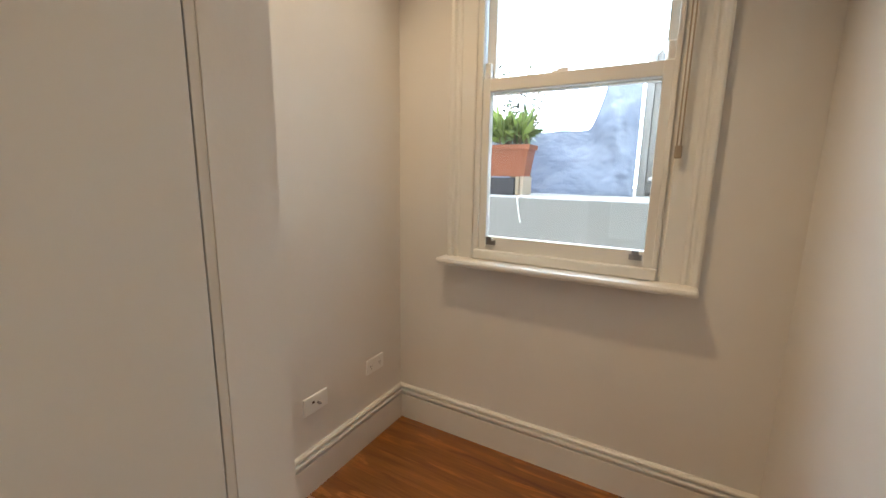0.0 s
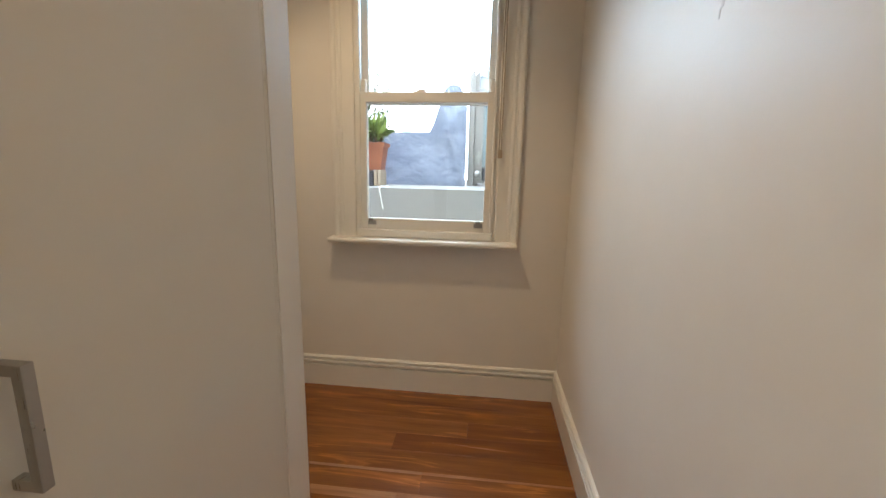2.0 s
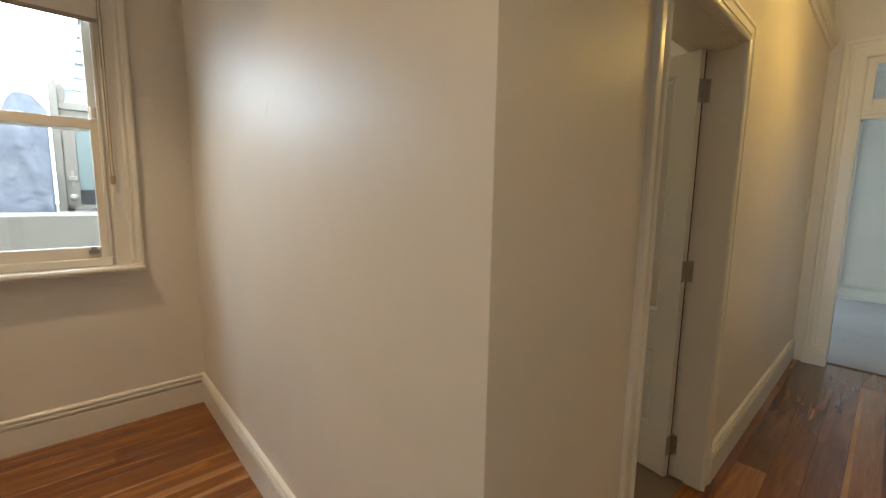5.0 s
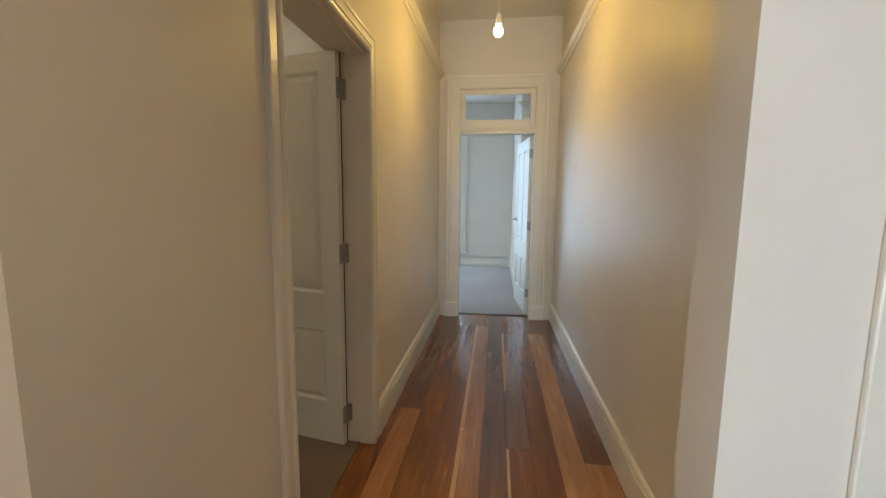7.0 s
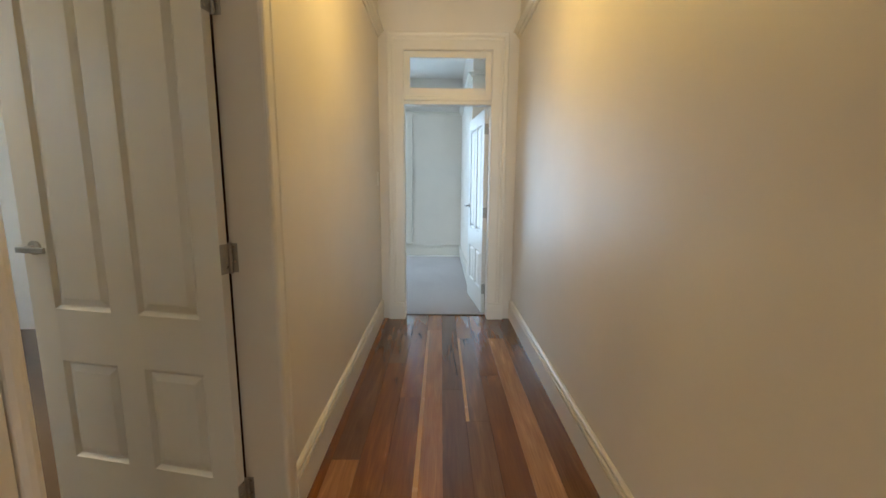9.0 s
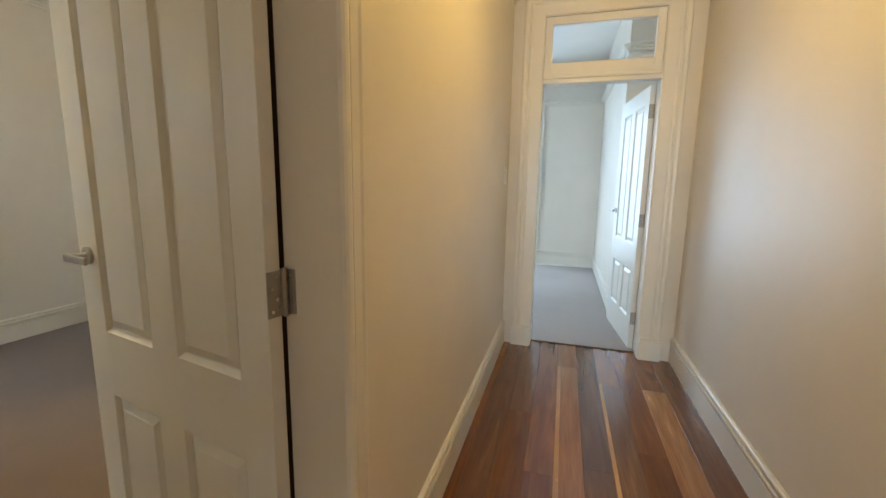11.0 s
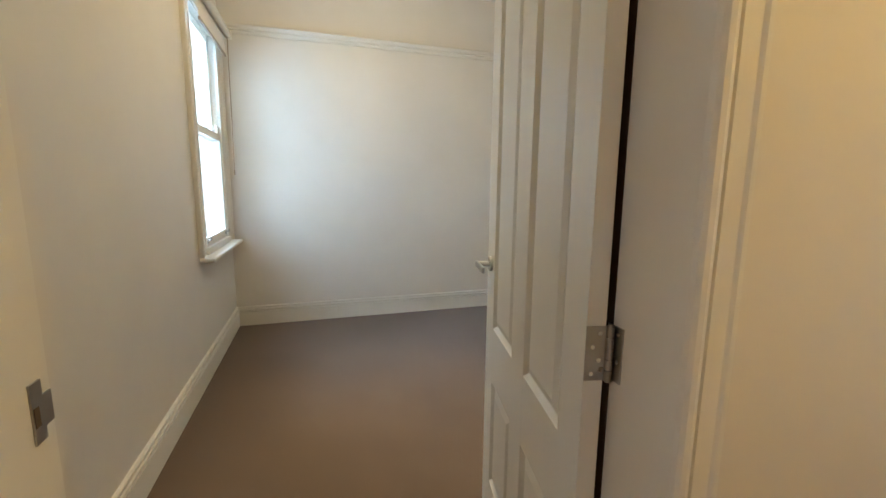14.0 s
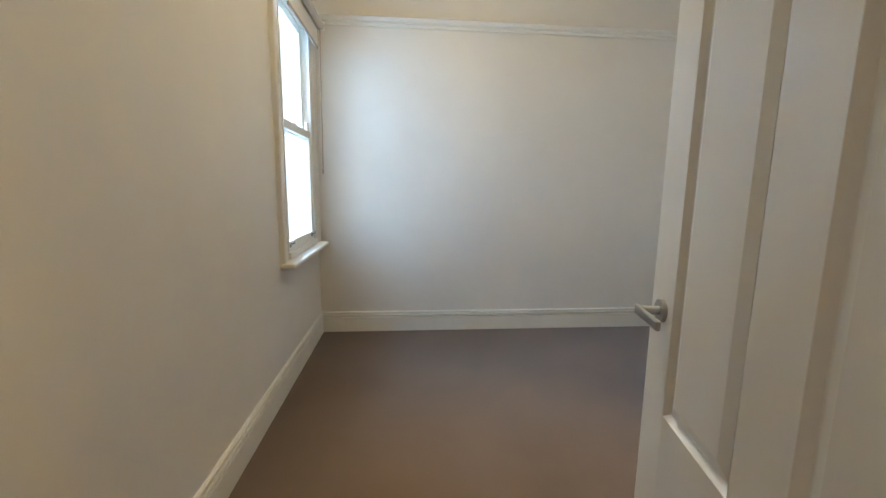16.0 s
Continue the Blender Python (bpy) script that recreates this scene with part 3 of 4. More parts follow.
slab(bm, in_end, EY0, EY1, -0.09, -0.105, 0.0, 0.009, 0.003)
part("threshold_bar", bm, M_DARKGAP, door_2)


# ---- panelled doors ----
def panel_mesh(bm, x0, x1, z0, z1, y0, y1, slope, lip):
    """A sunk panel with sloped moulded margins on both faces, from y0 to y1."""
    for y, d in ((y0, 1), (y1, -1)):
        rings = []
        for ins, dep in ((0, 0.0), (0.003, lip * 0.25), (0.013, lip * 0.95), (0.016, lip), (0.019, lip * 0.95), (slope, lip * 0.2)):
            rings.append([(x0 + ins, y + d * dep, z0 + ins), (x1 - ins, y + d * dep, z0 + ins), (x1 - ins, y + d * dep, z1 - ins), (x0 + ins, y + d * dep, z1 - ins)])
        vs = [[bm.verts.new(p) for p in r] for r in rings]
        for a, b in zip(vs, vs[1:]):
            for i in range(4):
                j = (i + 1) % 4
                bm.faces.new((a[i], a[j], b[j], b[i]) if d > 0 else (b[i], b[j], a[j], a[i]))
        bm.faces.new(vs[-1] if d > 0 else list(reversed(vs[-1])))


def lever(name, parent, x, z, y, d, toward):
    """A round rose with a flat lever; d: the side it stands on, toward: the way the lever points along x."""
    bm = bmesh.new()
    tube(bm, (x, y, z), (x, y + d * 0.009, z), 0.026, n=28)
    h = part(name, bm, M_STEEL, parent, "brushed metal lever handle")
    bm = bmesh.new()
    tube(bm, (x, y + d * 0.008, z), (x, y + d * 0.055, z), 0.010, n=18)
    part("spindle", bm, M_STEEL, h)
    bm = bmesh.new()
    box(bm, min(x - toward * 0.012, x + toward * 0.115), max(x - toward * 0.012, x + toward * 0.115), min(y + d * 0.048, y + d * 0.058), max(y + d * 0.048, y + d * 0.058), z - 0.011, z + 0.011, 0.004)
    part("lever", bm, M_STEEL, h)


def panel_door(name, m, width, height, label, handle_z, hinges, cols, zs, mirror=1):
    """A four-panel door. Local x runs from the hinge edge to the free edge, y is its thickness from 0 to 0.036."""
    t = 0.036
    door = thing(name, m, label, "door")
    bm = bmesh.new()
    xs = [0, cols[0], cols[1], cols[2], cols[3], width]
    for xa, xb in ((xs[0], xs[1]), (xs[2], xs[3]), (xs[4], xs[5])):
        box(bm, xa, xb, 0, t, 0, height, 0.0015)
    for xa, xb in ((xs[1], xs[2]), (xs[3], xs[4])):
        for za, zb in ((0, zs[0]), (zs[1], zs[2]), (zs[3], height)):
            box(bm, xa - 0.001, xb + 0.001, 0.0002, t - 0.0002, za, zb)
    part("frame", bm, M_DOOR, door)
    for xa, xb in ((xs[1], xs[2]), (xs[3], xs[4])):
        for za, zb in ((zs[0], zs[1]), (zs[2], zs[3])):
            bm = bmesh.new()
            panel_mesh(bm, xa, xb, za, zb, 0.0, t, 0.042, 0.0125)
            part("panel", bm, M_DOOR, door)
    for d, y in ((-1, 0.0), (1, t)):
        lever("door_handle", door, width - 0.062, handle_z, y, d, -1)
    bm = bmesh.new()
    box(bm, width - 0.0005, width + 0.0015, 0.006, t - 0.006, handle_z - 0.07, handle_z + 0.07)
    part("latch_plate", bm, M_STEEL, door)
    ky = t if mirror > 0 else 0.0
    for hz in hinges:
        bm = bmesh.new()
        box(bm, -0.0022, 0.0004, ky - mirror * 0.0 - (0.036 if mirror > 0 else 0.0), ky + (0.0 if mirror > 0 else 0.036), hz - 0.05, hz + 0.05)
        hg = part("hinge", bm, M_STEEL, door, "brushed steel butt hinge with screws")
        bm = bmesh.new()
        for k in range(5):
            tube(bm, (-0.004, ky + mirror * 0.006, hz - 0.05 + 0.0205 * k), (-0.004, ky + mirror * 0.006, hz - 0.0305 + 0.0205 * k - 0.001), 0.0068, n=16)
        tube(bm, (-0.004, ky + mirror * 0.006, hz - 0.053), (-0.004, ky + mirror * 0.006, hz + 0.054), 0.0045, n=12)
        part("knuckle", bm, M_STEEL, hg, smooth=False)
        bm = bmesh.new()
        for k in range(4):
            yy = ky - mirror * (0.012 if k % 2 else 0.024)
            tube(bm, (-0.0021, yy, hz - 0.037 + 0.0247 * k), (-0.0032, yy, hz - 0.037 + 0.0247 * k), 0.0042, n=10)
        part("screws", bm, M_SCREW, hg)
    return door


# bedroom door, swung about a hundred degrees into the bedroom
A1 = 101.5
HX, HY = 1.889, -0.470
door_leaf = panel_door("panel_door", pose(HX, HY, 0.012, 0, 0, 180 - A1) @ Matrix.Identity(4), 0.825, 2.035,
                       "white four-panel timber bedroom door standing open", 1.058, (0.166, 1.043, 1.861),
                       (0.102, 0.348, 0.466, 0.713), (0.235, 0.632, 0.832, 1.945), mirror=-1)
# jamb leaves of its hinges
for hz in (0.178, 1.055, 1.873):
    bm = bmesh.new()
    slab(bm, in_hall, DX1 - 0.0025, DX1 + 0.001, -0.112, -0.150, hz - 0.05, hz + 0.05)
    lf = part("hinge_leaf", bm, M_STEEL, door_1, "brushed steel hinge leaf")
    bm = bmesh.new()
    for k in range(4):
        n = -0.122 if k % 2 else -0.136
        a = Vector(in_hall(DX1 - 0.0024, n, hz - 0.037 + 0.0247 * k))
        tube(bm, a, a + Vector((-0.0012, 0, 0)), 0.0042, n=10)
    part("screws", bm, M_SCREW, lf)
# dark strip on the hinge jamb, painted in for the shade of the gap
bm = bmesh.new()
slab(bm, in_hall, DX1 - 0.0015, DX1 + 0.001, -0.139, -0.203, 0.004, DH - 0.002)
part("gap_strip", bm, M_GAP_SHADE, door_1, "dark strip for the shade in the hinge gap")
# front-room door, swung back against the chimney breast
panel_door("panel_door", pose(EX + 0.158, EY0 + 0.004, 0.012, 0, 0, 6.5), 0.795, 2.028,
           "white four-panel front room door standing open", 1.07, (0.25, 1.03, 1.84),
           (0.11, 0.345, 0.45, 0.685), (0.235, 0.625, 0.83, 1.90), mirror=-1)


# ---- study wardrobe ----
def wardrobe():
    w = thing("wardrobe", ((SL + WARD) / 2, -0.15, 0), "cream lacquered built-in wardrobe with two tall doors", "wardrobe")
    ox, oy = (SL + WARD) / 2, -0.15

    def bx(bm, x0, x1, y0, y1, z0, z1, bev=0.0):
        box(bm, x0 - ox, x1 - ox, y0 - oy, y1 - oy, z0, z1, bev)
    top = H - 0.01
    # carcass coloured dark, as painted shade in the gaps round the doors
    bm = bmesh.new()
    bx(bm, SL + 0.005, WARD - 0.024, -0.745, 0.4815, 0.10, top)
    part("body", bm, M_DARKGAP, w)
    bm = bmesh.new()
    bx(bm, SL + 0.05, WARD - 0.04, -0.745, 0.4815, 0.0, 0.10)
    part("plinth", bm, M_CUP, w)
    bm = bmesh.new()
    bx(bm, WARD - 0.022, WARD - 0.002, 0.467, 0.4815, 0.10, top, 0.001)
    part("filler_strip", bm, M_CUP, w)
    bm = bmesh.new()
    bx(bm, WARD - 0.024, WARD - 0.004, -0.745, -0.709, 0.0, top, 0.001)
    part("filler_strip", bm, M_CUP, w)
    for y0, y1, hy in ((-0.706, -0.1425, -0.183), (-0.1385, 0.4635, -0.088)):
        bm = bmesh.new()
        bx(bm, WARD - 0.021, WARD, y0, y1, 0.105, 2.62, 0.0015)
        d = part("door", bm, M_CUP, w)
        bm = bmesh.new()
        zt, zb = 1.155, 1.008
        for z in (zt - 0.0065, zb + 0.0065):
            bx(bm, WARD, WARD + 0.036, hy - 0.0065, hy + 0.0065, z - 0.0065, z + 0.0065, 0.001)
        bx(bm, WARD + 0.024, WARD + 0.037, hy - 0.0066, hy + 0.0066, zb, zt, 0.001)
        part("handle", bm, M_STEEL, d, "square brushed steel pull handle")
        bm = bmesh.new()
        bx(bm, WARD - 0.021, WARD, y0, y1, 2.624, top - 0.004, 0.0015)
        part("upper_door", bm, M_CUP, w)
    return w


wardrobe()
# architrave casing on the living-room side of the wall end
bm = bmesh.new()
box(bm, 0.518, 0.53, -1.93, -1.785, 0, 2.3, 0.003)
tagged(new("trim", mesh_of("trim", bm, M_TRIM)), "white painted flat casing on the wall end", "trim", kind="structure")


# ---- fittings ----
def plate(name, m, w, h, label, category, kind):
    p = thing(name, m, label, category)
    bm = bmesh.new()
    box(bm, -w / 2, w / 2, 0, 0.010, -h / 2, h / 2, 0.003)
    f = part("faceplate", bm, M_PLASTIC, p)
    if kind == "aerial":
        bm = bmesh.new()
        tube(bm, (-0.008, 0.009, -0.002), (-0.008, 0.024, -0.002), 0.0055, n=14)
        tube(bm, (-0.008, 0.023, -0.002), (-0.008, 0.030, -0.002), 0.0035, n=10)
        part("aerial_plug", bm, M_STEEL, p, "small metal aerial plug")
        bm = bmesh.new()
        box(bm, 0.010, 0.024, 0.0095, 0.0108, 0.004, 0.014)
        part("data_socket", bm, M_DARKGAP, p)
    elif kind == "power":
        for sx in (-0.034, 0.034):
            bm = bmesh.new()
            box(bm, sx - 0.006, sx + 0.006, 0.009, 0.014, 0.014, 0.027, 0.002)
            part("rocker", bm, M_PLASTIC, p)
            bm = bmesh.new()
            for k, a in ((-0.006, 28), (0.006, -28)):
                q = bmesh.ops.create_cube(bm, size=1.0, matrix=pose(sx + k, 0.0103, 0.0, 0, a, 0) @ Matrix.Diagonal((0.0022, 0.001, 0.009, 1)))
            q = bmesh.ops.create_cube(bm, size=1.0, matrix=pose(sx, 0.0103, -0.013) @ Matrix.Diagonal((0.0022, 0.001, 0.009, 1)))
            part("slots", bm, M_DARKGAP, p)
    else:
        bm = bmesh.new()
        box(bm, -0.006, 0.006, 0.009, 0.015, -0.010, 0.010, 0.002)
        part("rocker", bm, M_PLASTIC, p)
    return p


plate("wall_socket", pose(SL, 1.262, 0.394, 0, 0, -90), 0.130, 0.078, "white aerial and data wall plate above the skirting", "socket", "aerial")
plate("power_point", pose(SL, 1.658, 0.405, 0, 0, -90), 0.130, 0.076, "white double power point above the skirting", "socket", "power")
plate("light_switch", pose(4.27, HL, 1.365, 0, 0, 180), 0.074, 0.118, "white plastic light switch plate on the hall wall", "switch", "switch")


def pendant(x, y, z):
    p = thing("pendant_light", (x, y, H), "bare warm bulb hanging from a white cord", "ceiling light")
    bm = bmesh.new()
    tube(bm, (0, 0, 0), (0, 0, -0.03), 0.045, 0.035, 24)
    part("ceiling_rose", bm, M_PLASTIC, p)
    bm = bmesh.new()
    tube(bm, (0, 0, -0.03), (0, 0, z - H + 0.10), 0.0025, n=8)
    part("cord", bm, M_PLASTIC, p)
    bm = bmesh.new()
    tube(bm, (0, 0, z - H + 0.115), (0, 0, z - H + 0.055), 0.016, 0.020, 18)
    part("lampholder", bm, M_PLASTIC, p)
    bm = bmesh.new()
    bmesh.ops.create_uvsphere(bm, u_segments=20, v_segments=12, radius=0.030, matrix=Matrix.Translation((0, 0, z - H + 0.01)))
    bmesh.ops.scale(bm, vec=(1, 1, 1.15), verts=bm.verts, space=Matrix.Translation((0, 0, -(z - H))))
    part("bulb", bm, M_BULB, p, "lit warm bulb", smooth=True)


pendant(2.66, -1.235, 2.395)


# ---- yard outside the study window ----
structure("terrace", M_OUTWALL, [(-3.6, 0.29, 2.80, 6.5, -0.15, 1.212)], "white rendered raised terrace wall", "wall")
# unseen wall, added to block part of the sky from the front window
structure("wall_sky_block", M_OUTWALL, [(FX + 2.6, FX + 2.8, -6.0, 8.0, -0.15, 5.5)], "unseen white wall added to hold back sky light from the front window", "wall")
structure("wall_yard_left", M_OUTWALL, [(-3.8, -3.6, SW + 0.16, 7.5, -0.15, 2.4)], "white rendered yard boundary wall", "wall")


def tarp():
    """A sheet hung over the fence, with folds and a ragged raised corner."""
    x0, x1, y = -1.75, -0.345, 3.62
    nx, nz = 150, 100
    bm = bmesh.new()
    rows = []
    for j in range(nz + 1):
        row = []
        for i in range(nx + 1):
            u, v = i / nx, j / nz
            x = x0 + (x1 - x0) * u
            edge = 1.72 + 0.02 * noise.noise((x * 6, 0, 3))
            k = (x + 0.72) / 0.20
            k = max(0.0, min(1.0, k))
            edge += (0.44 + 0.04 * noise.noise((x * 9, 2, 1))) * (k * k * (3 - 2 * k))
            if x > -0.42:
                edge -= 0.10 * (x + 0.42) / 0.075
            z = 1.213 + (edge - 1.213) * v
            fold = 0.030 * noise.noise((x * 2.6 + z * 1.2, z * 3.5, 0.3)) + 0.016 * noise.noise((x * 7 - z * 4, z * 9, 4)) + 0.010 * (1 - abs(noise.noise((x * 11 + z * 6, z * 17, 8)))) + 0.005 * (1 - abs(noise.noise((x * 26 - z * 12, z * 38, 2))))
            ridge = 0.030 * math.exp(-((x + 0.50 + 0.25 * (z - 1.7)) / 0.045) ** 2) * k + 0.026 * math.exp(-((x + 0.42 + 0.15 * (z - 1.7)) / 0.035) ** 2) * k
            row.append(bm.verts.new((x, y + fold - ridge, z)))
        rows.append(row)
    for a, b in zip(rows, rows[1:]):
        for i in range(nx):
            bm.faces.new((a[i], a[i + 1], b[i + 1], b[i]))
    ext = bmesh.ops.solidify(bm, geom=list(bm.faces), thickness=0.004)
    ob = new("tarpaulin", mesh_of("tarpaulin", bm, M_TARP, True))
    return tagged(ob, "crumpled blue-grey tarpaulin hung across the terrace", "tarpaulin")


tarp()


def outside_shed():
    s = thing("outbuilding", (0, 3.72, 1.212), "white outbuilding with a pale green glazed door", "shed")
    y = 0.0

    def bx(bm, x0, x1, y0, y1, z0, z1, bev=0.0):
        box(bm, x0, x1, y0, y1, z0 - 1.212, z1 - 1.212, bev)
    bm = bmesh.new()
    bx(bm, -0.33, -0.275, -0.02, 0.10, 1.212, 3.1)
    bx(bm, 0.62, 2.6, 0.0, 0.12, 1.212, 3.1)
    bx(bm, -0.275, 0.62, 0.0, 0.12, 2.86, 3.1)
    bx(bm, -0.33, -0.23, 0.12, 3.0, 1.212, 3.1)
    part("wall", bm, M_OUTWALL, s)
    bm = bmesh.new()
    bx(bm, -0.40, 2.6, -0.10, 3.0, 3.1, 3.16)
    part("roof", bm, M_OUTWALL, s)
    bm = bmesh.new()
    bx(bm, -0.275, 0.62, 0.0, 0.06, 2.08, 2.14, 0.004)
    bx(bm, -0.275, -0.235, 0.0, 0.05, 2.14, 2.86, 0.004)
    bx(bm, 0.58, 0.62, 0.0, 0.05, 2.14, 2.86, 0.004)
    part("louvre_frame", bm, M_OUTWALL, s)
    for k in range(6):
        bm = bmesh.new()
        box(bm, -0.235, 0.58, -0.002, 0.004, -0.055, 0.055)
        g = part("louvre", bm, M_OPAL, s)
        g.matrix_local = pose(0, 0.03, 2.20 + 0.110 * k - 1.212, -9)
    bm = bmesh.new()
    bx(bm, -0.272, -0.185, 0.02, 0.06, 1.24, 2.08, 0.003)
    bx(bm, 0.53, 0.617, 0.02, 0.06, 1.24, 2.08, 0.003)
    bx(bm, -0.185, 0.53, 0.021, 0.059, 1.24, 1.27)
    bx(bm, -0.185, 0.53, 0.021, 0.059, 1.99, 2.08)
    d = part("door", bm, M_OUTWALL, s)
    bm = bmesh.new()
    bx(bm, -0.185, 0.53, 0.036, 0.044, 1.40, 1.99)
    part("door_panel", bm, M_GREEN, d, "pale green glazed panel")
    bm = bmesh.new()
    bx(bm, -0.185, 0.53, 0.030, 0.05, 1.27, 1.40)
    part("kick_panel", bm, M_BLACK, d, "dark kick panel")
    bm = bmesh.new()
    tube(bm, (-0.225, 0.02, 1.335 - 1.212), (-0.225, -0.03, 1.335 - 1.212), 0.012, n=14)
    bmesh.ops.create_uvsphere(bm, u_segments=18, v_segments=12, radius=0.032, matrix=pose(-0.225, -0.045, 1.335 - 1.212))
    part("knob", bm, M_STEEL, d, "round metal knob", smooth=True)
    bm = bmesh.new()
    bx(bm, -0.236, -0.214, 0.008, 0.02, 1.43, 1.56, 0.003)
    bx(bm, -0.255, -0.195, -0.006, 0.012, 1.475, 1.515, 0.004)
    part("latch", bm, M_STEEL, d, "grey barrel latch")


outside_shed()


def planter():
    p = thing("planter_box", (-1.30, 3.22, 1.352), "terracotta plastic trough planter on a black crate", "planter")
    bm = bmesh.new()
    w0, w1, d0, d1, h = 0.235, 0.268, 0.075, 0.095, 0.235
    def rect(w, d, z):
        return [(-w, -d, z), (w, -d, z), (w, d, z), (-w, d, z)]
    loft(bm, [rect(w0, d0, 0), rect(w1 - 0.005, d1 - 0.005, h - 0.035), rect(w1 + 0.008, d1 + 0.008, h - 0.034), rect(w1 + 0.010, d1 + 0.010, h), rect(w1 - 0.006, d1 - 0.006, h), rect(w1 - 0.01, d1 - 0.01, h - 0.03)])
    part("trough", bm, M_TERRA, p)
    for k in range(2):
        bm = bmesh.new()
        x = -0.215 + k * 0.43
        loft(bm, [[(x - 0.006, -d0 - 0.004, 0.01), (x + 0.006, -d0 - 0.004, 0.01), (x + 0.006, -d0 + 0.004, 0.01), (x - 0.006, -d0 + 0.004, 0.01)],
                  [(x - 0.006, -d1 - 0.001, h - 0.04), (x + 0.006, -d1 - 0.001, h - 0.04), (x + 0.006, -d1 + 0.006, h - 0.04), (x - 0.006, -d1 + 0.006, h - 0.04)]])
        part("rib", bm, M_TERRA, p)
    bm = bmesh.new()
    box(bm, -w1 + 0.012, w1 - 0.012, -d1 + 0.012, d1 - 0.012, h - 0.035, h - 0.02)
    part("soil", bm, M_SOIL, p)
    c = thing("crate", (-1.33, 3.22, 1.212), "black plastic crate on the terrace edge", "crate")
    bm = bmesh.new()
    box(bm, -0.26, 0.20, -0.10, 0.12, 0, 0.128, 0.004)
    part("box", bm, M_BLACK, c)
    for k in range(2):
        bm = bmesh.new()
        box(bm, 0.21 + 0.034 * k, 0.238 + 0.034 * k, -0.10, 0.10, 0.0, 0.139, 0.003)
        part("batten", bm, M_TIMBER, c, "weathered timber batten")


planter()


def blade(bm, base, tip, width, droop, rnd):
    base, tip = Vector(base), Vector(tip)
    d = tip - base
    side = d.cross(Vector((rnd.uniform(-1, 1), rnd.uniform(-1, 1), 0.6))).normalized()
    prev = None
    for k in range(6):
        f = k / 5
        c = base + d * f - Vector((0, 0, droop * f * f))
        wd = width * math.sin(math.pi * min(1, 0.12 + 0.88 * f)) * (1 if f < 0.99 else 0.02)
        a, b = bm.verts.new(c - side * wd), bm.verts.new(c + side * wd)
        if prev:
            bm.faces.new((prev[0], prev[1], b, a))
        prev = (a, b)


def plants():
    rnd = random.Random(5)
    for k, (x, w, hgt, n, name) in enumerate(((-1.12, 0.020, 0.33, 130, "M"), (-1.26, 0.022, 0.36, 130, "M"), (-1.42, 0.022, 0.34, 100, "M"))):
        p = thing("leafy_plant", (x, 3.20, 1.557), "bright green broad-leaved plant growing in the trough", "plant", "plants in the trough")
        bs, bl = bmesh.new(), bmesh.new()
        for i in range(16):
            a = rnd.uniform(0, 6.28)
            tip = (0.06 * math.cos(a), 0.05 * math.sin(a), rnd.uniform(0.06, 0.13))
            tube(bs, (0.03 * math.cos(a), 0.03 * math.sin(a), 0), tip, 0.007, 0.005, 7)
        for i in range(n):
            a = rnd.uniform(0, 6.28)
            r = rnd.uniform(0.05, 0.20)
            z = rnd.uniform(0.05, 0.13)
            blade(bl, (0.03 * math.cos(a), 0.03 * math.sin(a), z), (r * math.cos(a), r * math.sin(a) * 0.8, z + rnd.uniform(0.05, hgt - 0.08)), w * rnd.uniform(0.35, 1.3), rnd.uniform(0, 0.16), rnd)
        part("stem", bs, M_STEM, p)
        part("leaves", bl, M_LEAF, p)
    p = thing("shrub", (-1.30, 3.55, 1.212), "thin grey-green shrub behind the trough", "plant")
    bs, bl = bmesh.new(), bmesh.new()
    for i in range(14):
        a = rnd.uniform(-0.4, 0.75)
        top = Vector((0.42 * math.sin(a), rnd.uniform(-0.1, 0.1), rnd.uniform(0.78, 1.10)))
        tube(bs, (0, 0, 0), top, 0.007, 0.002, 6)
        for k in range(26):
            f = rnd.uniform(0.45, 1.0)
            c = top * f
            v = Vector((rnd.uniform(-1, 1), rnd.uniform(-1, 1), rnd.uniform(-0.2, 1))).normalized() * rnd.uniform(0.03, 0.055)
            blade(bl, c, c + v, 0.010, 0.01, rnd)
    part("stem", bs, M_STEM, p)
    part("leaves", bl, M_SHRUB, p)
    t = thing("cable_tie", (-0.955, 2.80, 1.212), "white plastic strap hanging over the terrace edge", "strap")
    bm = bmesh.new()
    pts = [(0.02, 0.12, 0.004), (-0.02, 0.03, 0.012), (-0.03, -0.006, 0.0), (-0.02, -0.010, -0.06), (-0.006, -0.012, -0.13), (0.002, -0.014, -0.165)]
    for a, b in zip(pts, pts[1:]):
        tube(bm, a, b, 0.005, n=8)
    part("strap", bm, M_PLASTIC, t)


plants()


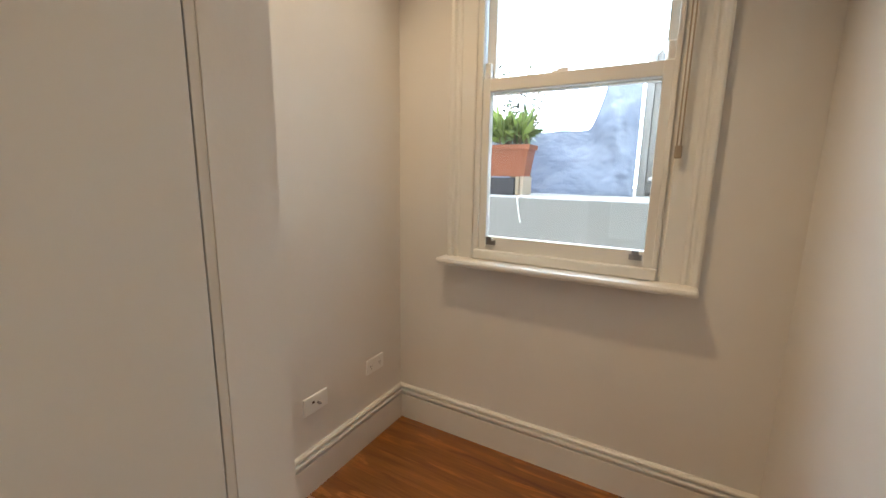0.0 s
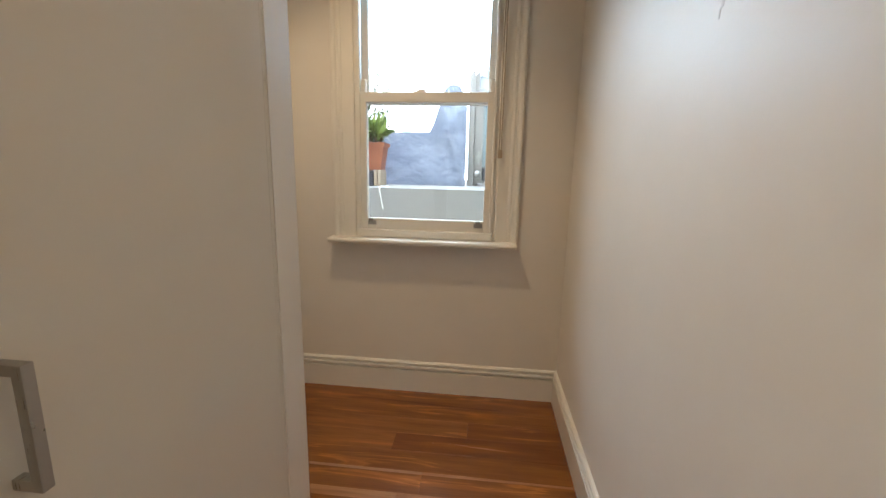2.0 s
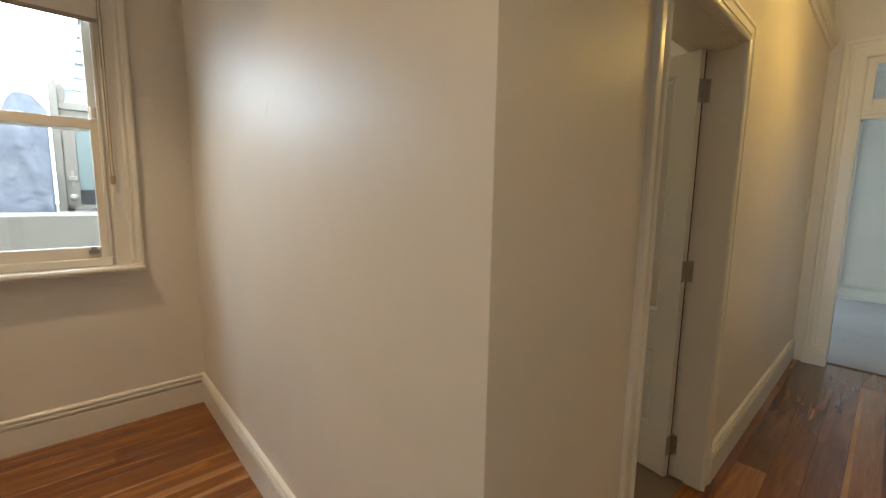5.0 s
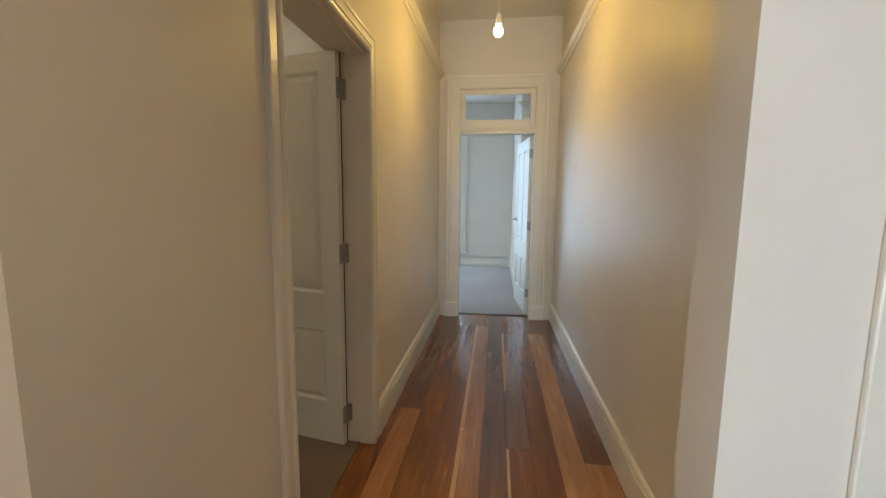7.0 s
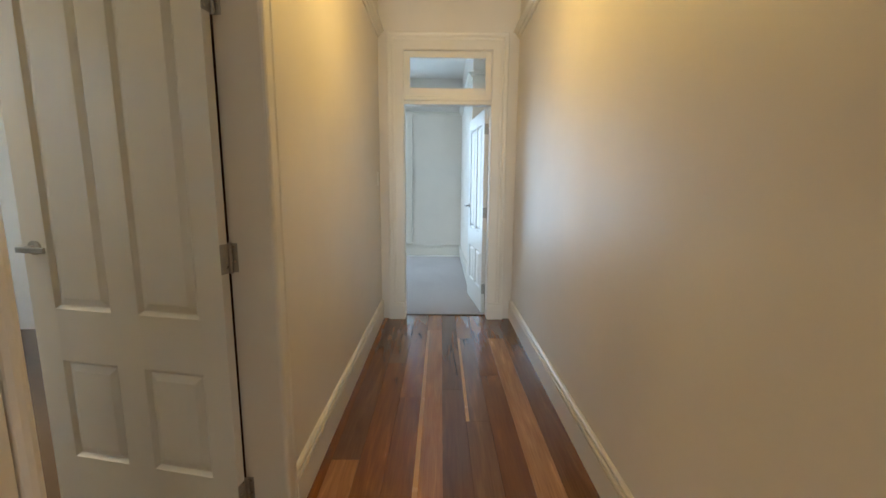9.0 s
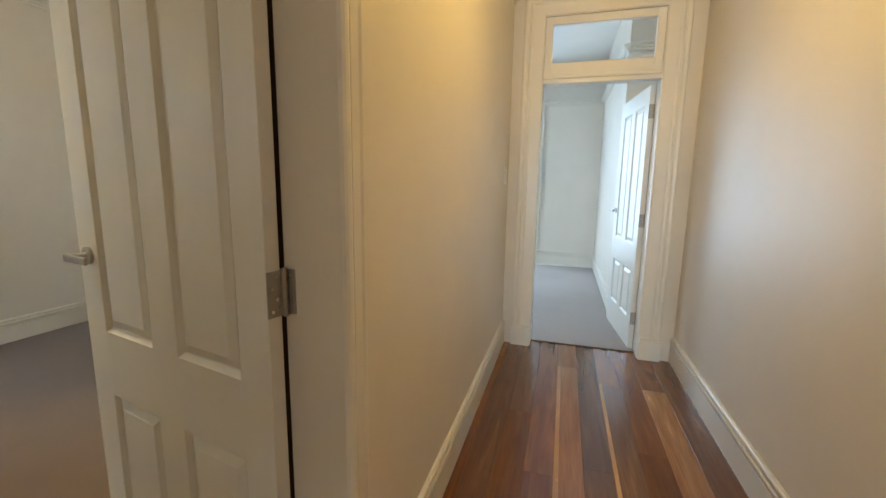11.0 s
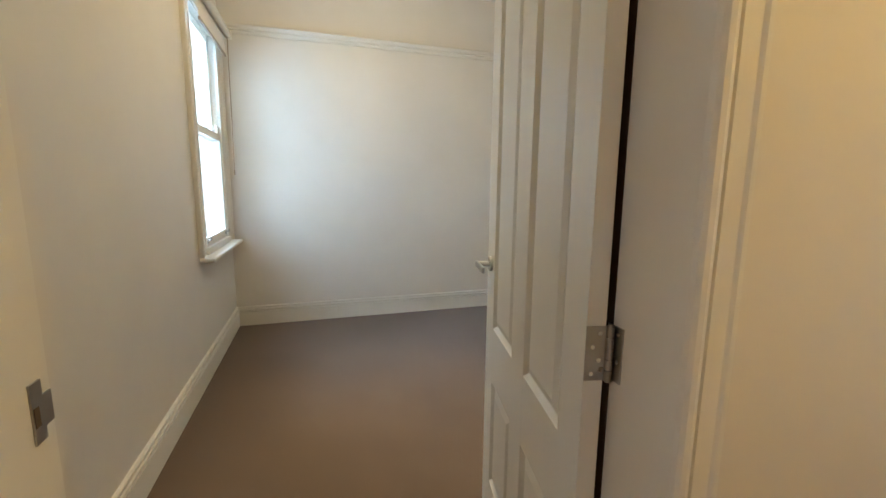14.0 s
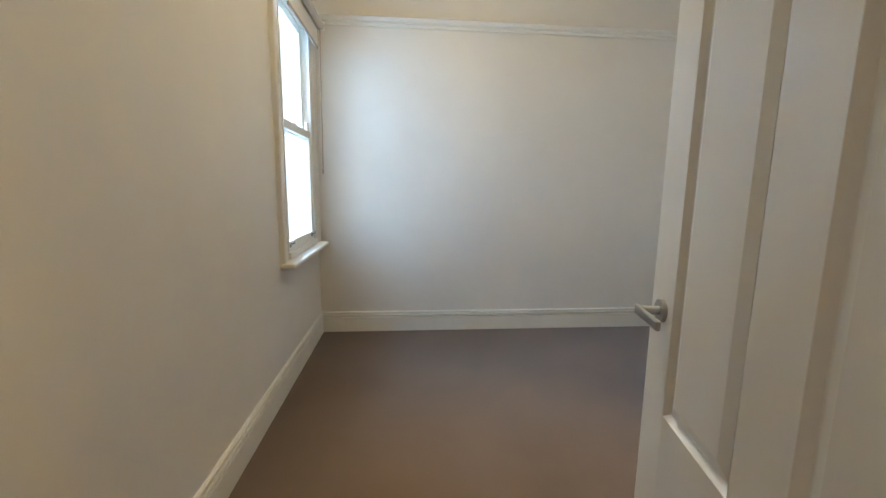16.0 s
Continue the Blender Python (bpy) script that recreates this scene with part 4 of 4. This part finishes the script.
# ---- front room window ----
def front_window():
    y0, y1, z0, z1 = -0.55, 1.6, 0.25, 2.6
    def pl(s, n, z):
        return (FX - n, s, z)
    w = thing("window_3", (0, 0, 0), "white timber sash window in the front room", "window", kind="structure")
    architrave("architrave", w, pl, y0, y1, z0, z1, 0.11)
    bm = bmesh.new()
    slab(bm, pl, y0 - 0.12, y1 + 0.12, 0.09, 0.0, z0 - 0.03, z0 - 0.001, 0.01)
    part("window_sill", bm, M_TRIM, w)
    for za, zb, n in ((z0, 1.45, -0.03), (1.41, z1, -0.08)):
        bm = bmesh.new()
        slab(bm, pl, y0, y0 + 0.05, n, n - 0.04, za, zb)
        slab(bm, pl, y1 - 0.05, y1, n, n - 0.04, za, zb)
        slab(bm, pl, y0 + 0.05, y1 - 0.05, n, n - 0.04, za, za + 0.05)
        slab(bm, pl, y0 + 0.05, y1 - 0.05, n, n - 0.04, zb - 0.05, zb)
        f = part("sash", bm, M_TRIM, w)
        bm = bmesh.new()
        slab(bm, pl, y0 + 0.05, y1 - 0.05, n - 0.018, n - 0.022, za + 0.05, zb - 0.05)
        part("pane", bm, M_GLASS, f).visible_shadow = False


front_window()


# ---- floorboards ----
def floorboards():
    rnd = random.Random(11)
    sub = structure("floor", M_DARKGAP, [(-4.75, EX + 0.10, -6.2, HL + 0.07, -0.05, -0.012), (-4.75, WX, HL + 0.07, SW, -0.05, -0.012)], "varnished reddish-brown hardwood floorboards with pale streaks", "floor")
    W = 0.133
    Y0 = -0.669
    meshes = {}

    def board(x0, x1, y0, y1, material=M_WOOD):
        key = (round(x1 - x0, 3), round(y1 - y0, 4), material.name)
        if key not in meshes:
            bm = bmesh.new()
            a, b, e = (x1 - x0) / 2 - 0.0003, (y1 - y0) / 2 - 0.0003, 0.0008
            loft(bm, [[(-a, -b, -0.012), (a, -b, -0.012), (a, b, -0.012), (-a, b, -0.012)], [(-a, -b, -e), (a, -b, -e), (a, b, -e), (-a, b, -e)],
                      [(-a + e, -b + e, 0), (a - e, -b + e, 0), (a - e, b - e, 0), (-a + e, b - e, 0)]])
            meshes[key] = mesh_of("board", bm, material)
        ob = new("board", meshes[key])
        ob.location = ((x0 + x1) / 2, (y0 + y1) / 2, 0)
        ob.parent = sub

    # end joints and the tone of each length, in the rows that the hall shows best
    known = {0: ([0.3, 2.315], [M_WOOD_DARK, M_WOOD_PALE, M_WOOD_DARK]),
             1: ([1.2, 3.4], [M_WOOD, M_WOOD, M_WOOD_DARK]),
             2: ([0.9, 2.9], [M_WOOD, M_WOOD, M_WOOD]),
             3: ([1.1, 4.1], [M_WOOD, M_WOOD_PALE, M_WOOD]),
             4: ([0.6, 3.0], [M_WOOD_DARK, M_WOOD_DARK, M_WOOD_DARK]),
             5: ([1.97, 2.64, 3.9], [M_WOOD, M_WOOD_DARK, M_WOOD_DARK, M_WOOD]),
             6: ([0.8, 3.2], [M_WOOD, M_WOOD, M_WOOD]),
             7: ([1.5, 3.9], [M_WOOD, M_WOOD_PALE, M_WOOD]),
             8: ([1.90], [M_WOOD_PALE, M_WOOD_DARK]),
             -13: ([-0.45], [M_WOOD_FIGURED, M_WOOD_FIGURED]),
             -14: ([-0.36], [M_WOOD_FIGURED, M_WOOD_FIGURED]),
             -11: ([-0.1], [M_WOOD_FIGURED, M_WOOD_FIGURED])}
    streak = {-13: 0.050, -14: 0.016, -12: 0.030}
    sap = {3: (1.1, 4.1, 0.024), 5: (2.64, 3.9, 0.020)}
    for k in range(-20, 10):
        y1 = Y0 - W * k
        y0 = max(y1 - W, HR)
        y1 = min(y1, SW)
        if y1 - y0 < 0.01:
            continue
        xa = SL if y0 > -0.75 else -1.9
        xb = WX if y0 > HL + 0.02 else EX + 0.10
        tones = None
        if k in known:
            cuts, tones = known[k]
            cuts = [xa] + [c for c in cuts if xa < c < xb] + [xb]
        else:
            cuts = [xa]
            x = xa + rnd.uniform(0.5, 1.9)
            while x < xb - 0.5:
                cuts.append(x)
                x += rnd.choice((1.2, 1.5, 1.8, 2.1, 2.4))
            cuts.append(xb)
        for i, (a, b) in enumerate(zip(cuts, cuts[1:])):
            material = tones[i] if tones else M_WOOD_FIGURED if k < 0 else M_WOOD
            s = sap.get(k)
            if s and a >= s[0] - 0.01 and b <= s[1] + 0.01:
                board(a, b, y0, y1 - s[2], material)
                board(a, b, y1 - s[2], y1, M_SAP)
            elif k == 5 and b < 2:
                board(a, b, y0, y1 - 0.016, material)
                board(a, b, y1 - 0.016, y1, M_SAP)
            elif k in streak:
                board(a, b, y0, y1 - streak[k], material)
                board(a, b, y1 - streak[k], y1, M_WOOD_PALE)
            else:
                board(a, b, y0, y1, material)
    # boards of the living area, joined
    bm = bmesh.new()
    y = HR - W
    while y > -6.1:
        x = -4.6
        while x < 0.47:
            L = min(rnd.choice((1.5, 1.8, 2.1, 2.4)), 0.47 - x)
            box(bm, x + 0.0005, x + L - 0.0005, y + 0.0005, y + W - 0.0005, -0.012, 0)
            x += L
        y -= W
    y = HR
    while y < -0.90:
        box(bm, -4.6, -1.901, y + 0.0005, y + W - 0.0005, -0.012, 0)
        y += W
    ob = part("boards", bm, M_WOOD, sub)
    tagged(ob, kind="stuff")


floorboards()
